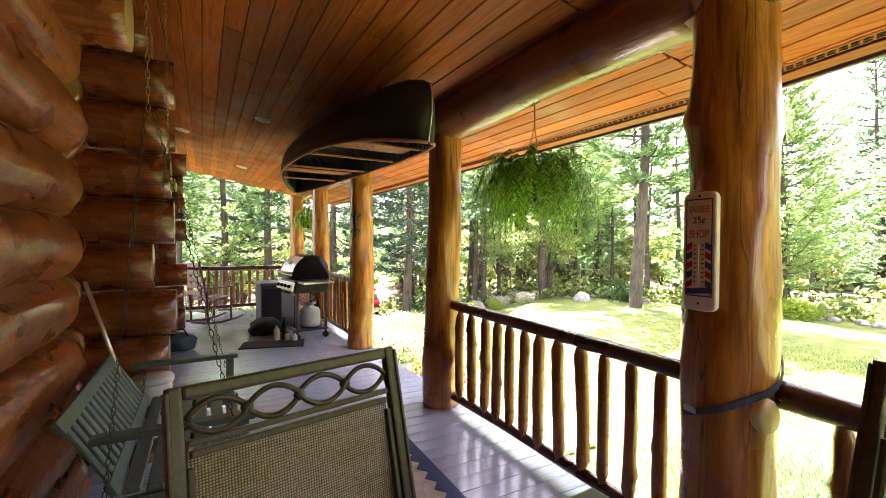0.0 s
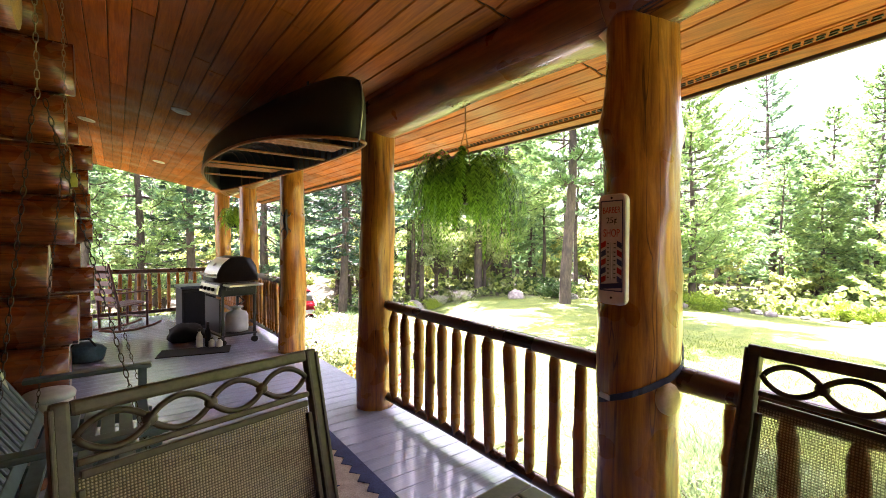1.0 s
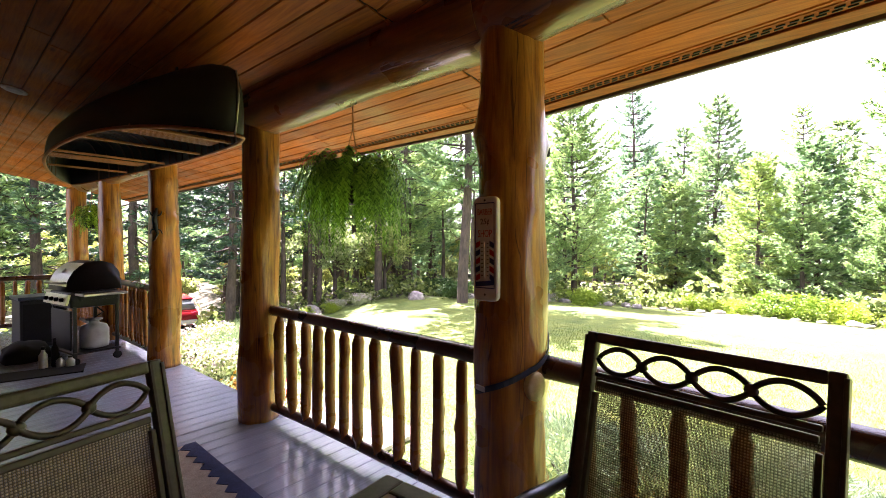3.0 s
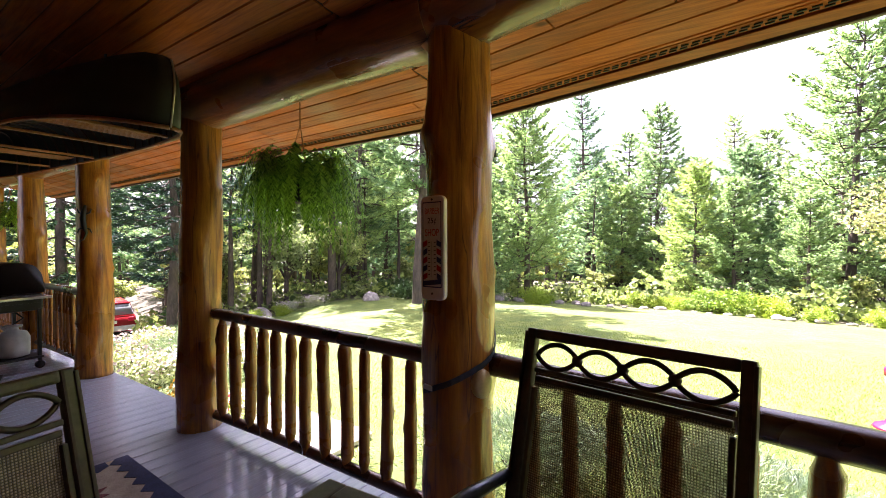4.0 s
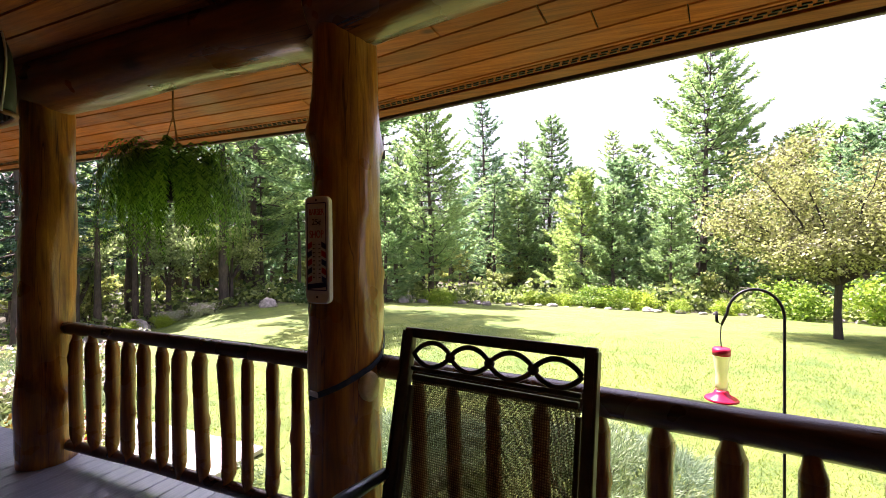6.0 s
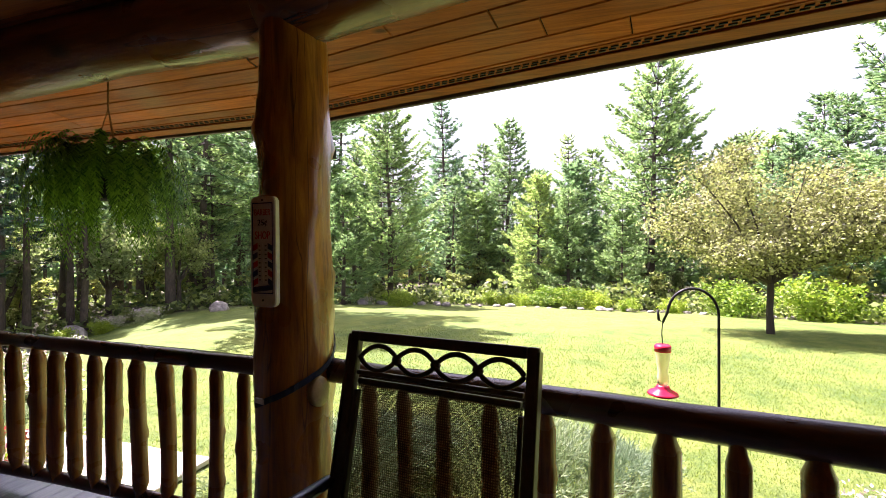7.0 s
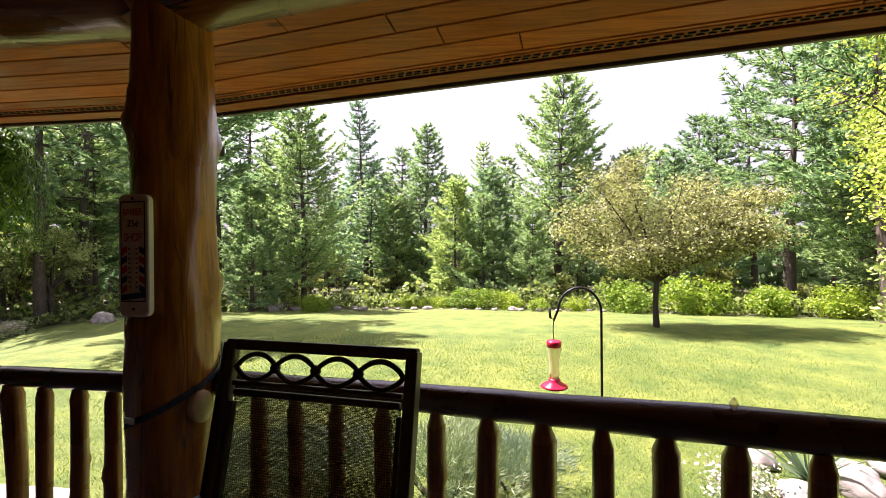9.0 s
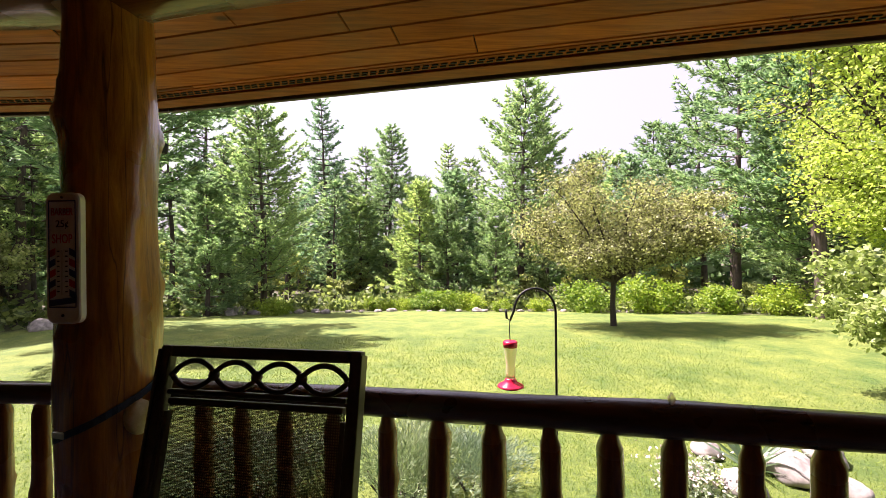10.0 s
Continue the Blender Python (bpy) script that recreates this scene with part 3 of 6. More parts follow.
def broadleaf(seed, height, spread, trunk_h, material, leaves, leaf, label, category="tree", name="leafy_tree", limbs=7, flat=0.75):
    """A leafy tree: trunk that forks into limbs and twigs, leaves in clumps with gaps."""
    rnd = random.Random(seed)
    ob = thing(name, label, category, "garden trees")
    r0 = height * 0.018 + 0.02
    top = Vector((0, 0, trunk_h))
    tubes = [([Vector((0, 0, -0.3)), Vector((0.02, 0.01, trunk_h * 0.5)), top], [r0 * 1.2, r0, r0 * 0.9], 8)]
    tips = []
    for k in range(limbs):
        a = 6.28 * k / limbs + rnd.uniform(-0.3, 0.3)
        up = rnd.uniform(0.25, 0.95)
        end = Vector((math.cos(a) * spread * rnd.uniform(0.5, 0.8) * (1.15 - up * 0.7), math.sin(a) * spread * rnd.uniform(0.5, 0.8) * (1.15 - up * 0.7), trunk_h + (height - trunk_h) * (0.25 + 0.6 * up)))
        mid = top.lerp(end, 0.5) + Vector((0, 0, -0.12 * spread * (1 - up)))
        tubes.append(([top - Vector((0, 0, 0.1)), mid, end], [r0 * 0.6, r0 * 0.35, 0.015], 5))
        for _ in range(5):
            u = rnd.uniform(0.35, 1)
            st = top.lerp(mid, u * 2) if u < 0.5 else mid.lerp(end, u * 2 - 1)
            tip = st + Vector((rnd.uniform(-1, 1), rnd.uniform(-1, 1), rnd.uniform(-0.25, 0.7))) * spread * 0.42
            tubes.append(([st, st.lerp(tip, 0.5) + Vector((0, 0, 0.05)), tip], [r0 * 0.2, r0 * 0.12, 0.006], 4))
            tips.append((st, tip))
    quads = []
    for i in range(leaves):
        st, tip = tips[rnd.randrange(len(tips))]
        c = st.lerp(tip, rnd.uniform(0.35, 1.1)) + Vector((rnd.gauss(0, 1), rnd.gauss(0, 1), rnd.gauss(0, flat))) * spread * 0.088
        if c.z > height * 1.04:
            continue
        quads.append(leaf_quad(rnd, c, leaf * rnd.uniform(0.7, 1.3)))
    joined_tubes("trunk", tubes, M_TRUNK, ob)
    quads_ob("crown", quads, material, ob)
    return ob


def put(ob, x, y, scale=1.0, turn=0.0, dz=0.0):
    m = Matrix.Translation((x, y, ground_z(x, y) - 0.05 + dz)) @ Matrix.Rotation(turn, 4, 'Z') @ Matrix.Scale(scale, 4)
    ob.matrix_world = m
    return ob


def put_copy(ob, x, y, scale=1.0, turn=0.0, label=""):
    c = copy_thing(ob, Matrix())
    put(c, x, y, scale, turn)
    if label:
        c["label"] = label
    return c


L_PINE = "tall white pine with layered soft green needles"
pine_a = pine(1, 11.8, 3.6, 0.12, M_PINE, 96, L_PINE)
pine_b = pine(2, 13.0, 2.0, 0.35, M_PINE, 34, "thin sparse pine with a bare lower trunk", layer=0.62)
pine_c = pine(3, 11.0, 2.8, 0.06, M_PINE, 66, "full young white pine, bushy to the ground")
pine_d = pine(4, 12.5, 3.7, 0.2, M_PINE_LIGHT, 90, "open-crowned pine at the wood's edge", layer=0.66)
spruce = pine(5, 10.5, 2.9, 0.22, M_SPRUCE, 46, "dark blue-green spruce with drooping boughs", "spruce tree", 0.22, "spruce_tree", 0.42)
small_pine = pine(6, 6.8, 2.3, 0.03, M_PINE_LIGHT, 56, "small bright green pine in front of the wood", layer=0.38)
far_a = pine(14, 12.0, 3.0, 0.27, M_WOODS, 11, "dark pine deep in the wood", layer=0.75, n_blade=6, tuft=0.5, bw=0.085)
far_b = pine(15, 12.5, 2.4, 0.25, M_WOODS, 9, "slender dark pine deep in the wood", layer=0.75, n_blade=6, tuft=0.5, bw=0.08)
far_c = pine(16, 10.0, 2.6, 0.14, M_PINE, 11, "bushy pine within the wood", layer=0.7, n_blade=6, tuft=0.5, bw=0.08)
put(pine_a, 18.9, 8.3, 0.80, 0.4)
put(pine_b, 30.0, 8.8, 1.07, 1.0)
put(pine_c, 28.9, 4.5, 1.06, 2.0)
put(pine_d, 19.1, -11.6, 1.0, 0.7)
pine_e = pine(7, 13.2, 3.5, 0.31, M_PINE_LIGHT, 130, "big white pine with a thick bare grey trunk beside the lawn", layer=0.6)
put(pine_e, 12.2, 9.4, 1.0, 1.1)
put_copy(pine_e, 14.2, -11.2, 1.05, 2.7)
put(spruce, 6.4, 14.2, 0.95, 0.2)
put(small_pine, 16.7, 9.5, 0.82, 0.0)
put(far_a, 33.0, -1.0, 0.85, 0.0)
put(far_b, 31.5, 6.6, 0.9, 1.0)
put(far_c, 26.8, 7.6, 0.75, 2.0)
for src, x, y, s, a in ((pine_a, 28.1, -3.9, 1.2, 2.2), (spruce, 4.3, 16.0, 1.0, 3.0), (small_pine, 25.2, 2.1, 1.05, 1.3), (small_pine, 24.4, 0.6, 0.9, 2.9), (pine_b, 40.0, 0.5, 1.03, 0.4),
                        (pine_d, 36.5, -11.9, 0.95, 3.0), (pine_a, 16.6, -13.2, 1.05, 4.0), (pine_c, 22.5, -8.8, 0.7, 5.0), (pine_d, 15.4, 15.6, 1.0, 2.6),
                        (pine_a, 17.9, 19.1, 1.0, 3.3), (pine_d, 12.9, 20.4, 0.95, 0.9), (pine_d, 21.6, 16.6, 1.05, 5.1), (pine_b, 15.6, 20.9, 1.0, 0.5),
                        (spruce, 9.0, 19.5, 1.1, 1.7), (pine_b, 23.0, 13.6, 1.0, 3.6), (small_pine, 22.0, 12.9, 0.9, 4.4), (pine_c, 26.5, -7.5, 0.8, 1.0), (small_pine, 23.0, -2.0, 0.75, 2.0),
                        (pine_c, 24.5, -11.5, 0.9, 3.0), (pine_a, 21.0, -16.0, 1.0, 1.0), (pine_d, 13.0, -15.5, 1.05, 2.0), (small_pine, 27.0, 0.0, 1.2, 0.2), (small_pine, 27.5, 6.2, 1.0, 5.2), (pine_b, 12.9, 14.6, 0.95, 0.3), (pine_d, 0.8, 18.5, 0.9, 0.3), (pine_b, -0.6, 17.0, 0.9, 1.3), (spruce, 2.6, 20.5, 0.9, 2.3), (pine_a, -2.5, 20.0, 0.9, 3.3), (pine_b, 2.2, 17.5, 0.85, 4.0), (pine_c, -4.0, 18.0, 0.8, 5.0)):
    put_copy(src, x, y, s, a)
pole_pine = pine(17, 11.0, 1.5, 0.5, M_WOODS, 12, "slim pole-like pine with a long bare trunk", layer=0.8, n_blade=5, tuft=0.45, bw=0.07)
put(pole_pine, 19.2, 12.6, 0.8)
pp = random.Random(77)
n_pole = 0
while n_pole < 16:
    y = pp.uniform(9.5, 22.0)
    x = lawn_edge(y) + pp.uniform(1.5, 9.0) if y < 16.5 else pp.uniform(9.5, 18.0)
    if 67 < math.degrees(math.atan2(y, x)) < 76:
        continue
    put_copy(pole_pine, x, y, pp.uniform(0.6, 0.85), pp.uniform(0, 6.28))
    n_pole += 1
tr = random.Random(21)
pool = [far_a, far_b, far_c, far_a, far_c]
n_far = 0
while n_far < 120:
    ang = tr.uniform(-62, 104)
    d = tr.uniform(30, 48) if ang < 35 else tr.uniform(21, 42)
    x, y = d * math.cos(radians(ang)), d * math.sin(radians(ang)) + (3 if ang > 35 else 0)
    if math.hypot(x - 7.8, y - 22.8) < 3.5 or (67 < math.degrees(math.atan2(y, x)) < 75 and d < 26):
        continue
    low = -9 < ang < 6
    put_copy(pool[tr.randrange(len(pool))], x, y, tr.uniform(0.6, 0.85) if low else tr.uniform(0.7, 1.05), tr.uniform(0, 6.28))
    n_far += 1


def far_woods():
    """The wood beyond the single trees: one mass of foliage with an uneven top and dark gaps."""
    rnd = random.Random(31)
    quads, tubes = [], []
    for i in range(26000):
        ang = radians(rnd.uniform(-66, 112))
        top = 6.5 + 2.2 * noise.noise(Vector((ang * 9, 1, 0))) + 1.5 * noise.noise(Vector((ang * 40, 5, 0)))
        d = rnd.uniform(46, 56)
        z = -3.2 + top * (1 - rnd.random() ** 1.3)
        quads.append(leaf_quad(rnd, Vector((d * math.cos(ang), d * math.sin(ang), z)), rnd.uniform(0.7, 1.5)))
    tagged(quads_ob("far_woods", quads, M_WOODS, None), "dense dark green woodland in the distance", "woods", kind="stuff")


far_woods()


def undergrowth():
    """Ferns, brambles and seedlings that cover the floor of the wood behind the lawn."""
    rnd = random.Random(47)
    quads = []
    while len(quads) < 26000:
        y = rnd.uniform(-16, 25)
        x = lawn_edge(y) + 0.9 + 13 * rnd.random() ** 1.5 if y < 16.5 else rnd.uniform(-6, 18)
        if 69.5 < math.degrees(math.atan2(y, x)) < 76:
            continue
        h = 0.35 + 1.5 * max(0.0, noise.noise(Vector((x * 0.45, y * 0.45, 2))) + 0.15)
        quads.append(leaf_quad(rnd, Vector((x, y, ground_z(x, y) + h * rnd.random() ** 1.2)), rnd.uniform(0.14, 0.34)))
    ob = quads_ob("undergrowth", quads, leafy("undergrowth_leaves", (0.05, 0.09, 0.035), (0.32, 0.38, 0.15), 0.5), None)
    tagged(ob, "shaded green undergrowth on the floor of the wood", "undergrowth", kind="stuff")


undergrowth()


def spreading_tree(seed, lobes, trunk_h, material, leaf, per_twig, label, category, name, r0=0.085, twigs=70, fan=0.3):
    """A tree of rounded lobes (centre, radii): limbs arch from the fork to each lobe's skin, and leafy twigs fill it."""
    rnd = random.Random(seed)
    ob = thing(name, label, category, "garden trees")
    fork = Vector((0.02, -0.01, trunk_h))
    tubes = [([Vector((0, 0, -0.3)), Vector((0, 0, 0.02)), Vector((0.03, 0.01, trunk_h * 0.5)), fork], [r0 * 1.5, r0 * 1.25, r0, r0 * 0.95], 9)]
    quads = []
    for centre, rad, limbs in lobes:
        centre, rad = Vector(centre), Vector(rad)
        for k in range(limbs):
            a = 6.283 * (k + rnd.uniform(-0.3, 0.3)) / limbs
            lift = rnd.uniform(-0.8, 0.95)
            skin = Vector((math.cos(a) * math.sqrt(1 - lift * lift), math.sin(a) * math.sqrt(1 - lift * lift), lift))
            end = centre + Vector((skin.x * rad.x, skin.y * rad.y, skin.z * rad.z)) * 0.86
            flat = Vector((end.x, end.y, 0))
            knee = fork + flat * 0.42 + Vector((0, 0, (end.z - trunk_h) * 0.5 + 0.12 * flat.length))
            path = []
            for i in range(7):
                u = i / 6
                path.append(fork.lerp(knee, u).lerp(knee.lerp(end, u), u) + Vector((rnd.gauss(0, 0.03), rnd.gauss(0, 0.03), rnd.gauss(0, 0.02))) * min(1, i))
            tubes.append((path, [r0 * (0.55 * (1 - u / 6) ** 1.2 + 0.07) for u in range(7)], 5))
            for _ in range(max(4, twigs // limbs)):
                u = rnd.uniform(2.2, 5.99)
                st = path[int(u)].lerp(path[int(u) + 1], u - int(u))
                d = Vector((rnd.gauss(0, 1), rnd.gauss(0, 1), rnd.gauss(0.35, 0.7))).normalized()
                tip = st + Vector((d.x * rad.x, d.y * rad.y, d.z * rad.z)) * rnd.uniform(0.18, 0.42)
                off = tip - centre
                q = math.sqrt((off.x / rad.x) ** 2 + (off.y / rad.y) ** 2 + (off.z / rad.z) ** 2)
                limit = 1.0 + 0.16 * noise.noise(off * 1.1 + Vector((seed, 0, 0)))
                if q > limit:
                    tip = centre + off * (limit / q)
                mid = st.lerp(tip, 0.5) + Vector((0, 0, 0.03))
                tubes.append(([st, mid, tip], [r0 * 0.10, r0 * 0.07, 0.004], 3))
                n = int(per_twig * rnd.uniform(0.5, 1.4))
                for i in range(n):
                    c = mid.lerp(tip, rnd.uniform(-0.5, 1.1)) + Vector((rnd.gauss(0, 1), rnd.gauss(0, 1), rnd.gauss(0, 0.7))) * fan * 0.5
                    quads.append(leaf_quad(rnd, c, leaf * rnd.uniform(0.65, 1.35)))
    joined_tubes("trunk", tubes, M_DARKBARK, ob)
    quads_ob("crown", quads, material, ob)
    return ob


crab = spreading_tree(8, (((0.0, 0.45, 2.85), (1.9, 2.35, 1.5), 18), ((0.2, -2.0, 2.6), (1.4, 1.35, 1.1), 10)), 1.2, M_CRAB, 0.072, 120,
                      "round crabapple tree with bronze-green leaves on the lawn", "crabapple tree", "crabapple_tree", 0.07, 260, 0.34)
put(crab, 12.1, -4.2, 1.0, 0.0)
maple = spreading_tree(9, (((0.0, 0.0, 5.2), (3.2, 3.3, 2.6), 20), ((0.2, 0.9, 8.2), (2.6, 2.6, 2.4), 14), ((-0.6, 1.2, 3.0), (2.0, 2.2, 1.1), 10)), 1.7, M_LEAF, 0.085, 80,
                       "bright yellow-green maple beside the lawn", "maple tree", "maple_tree", 0.14, 330, 0.5)
put(maple, 9.2, -9.9, 1.0, 0.0)
low_tree = spreading_tree(19, (((0.0, 0.0, 1.35), (1.25, 1.45, 0.62), 14),), 0.6, M_GLOSSLEAF, 0.075, 190, "low leafy ornamental tree with drooping branches", "ornamental tree", "ornamental_tree", 0.05, 130, 0.22)
put(low_tree, 5.55, -5.65, 1.0, 0.8)
birch = broadleaf(10, 7.5, 3.0, 2.0, M_YOUNG, 5500, 0.2, "sunlit leafy young tree in the wood", "tree", "young_tree", 8)
put(birch, -5.5, 19.0, 0.8)
for x, y, s, a in ((1.0, 23.5, 0.7, 1), (4.2, 24.5, 0.8, 2), (6.0, 28.5, 0.9, 4), (13.5, 24.0, 0.8, 5), (19.0, 23.0, 0.8, 2.2), (25, 18.5, 0.75, 0.6), (31, 12.0, 0.6, 1.6), (-8, 22, 1.1, 0.2), (11.2, 22.5, 0.7, 1.4), (11.6, 16.0, 0.62, 2.4), (13.4, 14.8, 0.55, 3.4), (9.4, 17.6, 0.65, 0.4)):
    put_copy(birch, x, y, s, a)
sapling = broadleaf(20, 3.0, 1.5, 0.5, M_YOUNG, 1500, 0.19, "leafy undergrowth sapling under the pines", "sapling", "sapling", 6)
put(sapling, 27.0, 12.0)
n = 0
while n < 58:
    ang = tr.uniform(-50, 100)
    d = tr.uniform(25, 40) if ang < 30 else tr.uniform(19, 36)
    x, y = d * math.cos(radians(ang)), d * math.sin(radians(ang)) + (2 if ang > 35 else 0)
    if math.hypot(x - 7.8, y - 22.8) < 3.5 or (67 < math.degrees(math.atan2(y, x)) < 75 and d < 27):
        continue
    put_copy(sapling, x, y, tr.uniform(0.45, 1.1), tr.uniform(0, 6.28))
    n += 1


# ---- deck furniture: materials ----
M_METAL = plain("dark_bronze_metal", (0.085, 0.075, 0.054), 0.38, 0.3, 0.2, 60)
M_IRON = plain("black_iron", (0.02, 0.02, 0.022), 0.45, 0.4, 0.2, 40)
M_STEEL = plain("stainless_steel", (0.55, 0.53, 0.48), 0.3, 0.9, 0.12, 30)
M_CHAIN = plain("zinc_chain", (0.35, 0.30, 0.22), 0.4, 0.8, 0.2, 60)
M_DARKCHAIN = plain("dark_chain", (0.05, 0.04, 0.035), 0.5, 0.6, 0.2, 60)
M_GREEN = plain("dark_green_paint", (0.07, 0.115, 0.115), 0.42, 0, 0.25, 14)
M_CANOE = plain("dark_green_canvas", (0.008, 0.011, 0.008), 0.55, 0, 0.25, 8)
M_ASH = grained("ash_wood_strip", (0.24, 0.075, 0.018), (0.40, 0.15, 0.035), (12, 12, 12), 0.5)
M_NAVY = plain("navy_wool", (0.035, 0.05, 0.13), 0.95, 0, 0.3, 120, 0.5)
M_CREAM = plain("cream_wool", (0.42, 0.37, 0.30), 0.95, 0, 0.25, 120, 0.5)
M_MAROON = plain("maroon_wool", (0.20, 0.06, 0.07), 0.95, 0, 0.3, 120, 0.5)
M_WHITE = plain("white_enamel", (0.72, 0.70, 0.64), 0.35, 0, 0.08, 30)
M_RED = plain("red_enamel", (0.45, 0.03, 0.03), 0.35, 0, 0.12, 30)
M_REDP = plain("red_feeder_plastic", (0.70, 0.02, 0.06), 0.25, 0, 0.1, 30)
M_BLUE = plain("navy_enamel", (0.03, 0.05, 0.17), 0.35, 0, 0.12, 30)
M_STRAP = plain("blue_black_webbing", (0.02, 0.035, 0.06), 0.6, 0, 0.3, 150, 0.4)
M_BURGUNDY = plain("burgundy_stained_wood", (0.12, 0.035, 0.025), 0.45, 0, 0.3, 20)
M_TAN = plain("tan_table_tile", (0.32, 0.24, 0.15), 0.45, 0, 0.22, 9)
M_TANK = plain("grey_white_tank", (0.55, 0.56, 0.55), 0.4, 0, 0.15, 12)
M_TEAL = plain("teal_canvas", (0.02, 0.055, 0.065), 0.8, 0, 0.35, 30)
M_BLACK = plain("black_rubber", (0.009, 0.009, 0.010), 0.95, 0, 0.3, 50)
M_STONE = plain("garden_stone", (0.36, 0.325, 0.295), 0.9, 0, 0.45, 9, 0.9)
M_CONC = plain("concrete_walk", (0.50, 0.46, 0.41), 0.85, 0, 0.15, 8, 0.3)
M_CAR = plain("red_car_paint", (0.35, 0.02, 0.025), 0.22, 0.1, 0.05, 3)
M_FLOWER = plain("pale_flower_petals", (0.75, 0.62, 0.62), 0.7, 0, 0.2, 20)
M_YELLOW = plain("yellow_flower_petals", (0.75, 0.45, 0.04), 0.7, 0, 0.2, 20)
M_SOIL = plain("garden_soil_and_mulch", (0.12, 0.09, 0.06), 0.95, 0, 0.4, 12, 0.8)


def sling_material():
    """Woven sling: an open mesh of tan and black threads, through which light passes."""
    m, n, l, b = mat("woven_sling_mesh", 0.75)
    v = coords(n, l, (1, 1, 1))
    w = []
    for axis in ('X', 'Z'):
        t = n.new("ShaderNodeTexWave")
        t.bands_direction = axis
        t.inputs["Scale"].default_value = 50
        t.inputs["Distortion"].default_value = 0.4
        l.new(v, t.inputs["Vector"])
        w.append(t.outputs["Fac"])
    mu = n.new("ShaderNodeMath")
    mu.operation = 'MULTIPLY'
    l.new(w[0], mu.inputs[0])
    l.new(w[1], mu.inputs[1])
    fleck = noise_tex(n, l, v, 90, 2)
    r = ramp(n, [(0.03, (0.13, 0.115, 0.06)), (0.5, (0.54, 0.49, 0.32))])
    l.new(mu.outputs[0], r.inputs[0])
    r2 = ramp(n, [(0.4, (0.8, 0.8, 0.8)), (0.6, (1.05, 1.05, 1.0))])
    l.new(fleck, r2.inputs[0])
    l.new(mixed(n, l, 'MULTIPLY', 1.0, r.outputs[0], r2.outputs[0]), b.inputs["Base Color"])
    bump(n, l, b, mu.outputs[0], 0.6, 0.003)
    fine = []
    for axis in ('X', 'Z'):
        t = n.new("ShaderNodeTexWave")
        t.bands_direction = axis
        t.inputs["Scale"].default_value = 105
        l.new(v, t.inputs["Vector"])
        fine.append(t.outputs["Fac"])
    open_mesh = n.new("ShaderNodeMath")
    open_mesh.operation = 'MULTIPLY'
    l.new(fine[0], open_mesh.inputs[0])
    l.new(fine[1], open_mesh.inputs[1])
    holes = n.new("ShaderNodeMath")
    holes.operation = 'LESS_THAN'
    l.new(open_mesh.outputs[0], holes.inputs[0])
    holes.inputs[1].default_value = 0.003
    tr = n.new("ShaderNodeBsdfTransparent")
    mx = n.new("ShaderNodeMixShader")
    l.new(holes.outputs[0], mx.inputs[0])
    l.new(b.outputs[0], mx.inputs[1])
    l.new(tr.outputs[0], mx.inputs[2])
    l.new(mx.outputs[0], n["Material Output"].inputs[0])
    return m


def glass_material(name, color, rough=0.05):
    m, n, l, b = mat(name, rough)
    b.inputs["Base Color"].default_value = (*color, 1)
    b.inputs["Transmission Weight"].default_value = 0.72
    b.inputs["IOR"].default_value = 1.14
    return m


M_SLING = sling_material()
M_NECTAR = glass_material("clear_feeder_glass", (1.0, 0.93, 0.72))
# Pale opaque grey: the reflection in the car windows is put into the colour.
M_CARGLASS = plain("car_window_glass", (0.30, 0.33, 0.35), 0.08, 0.0, 0.1, 2)


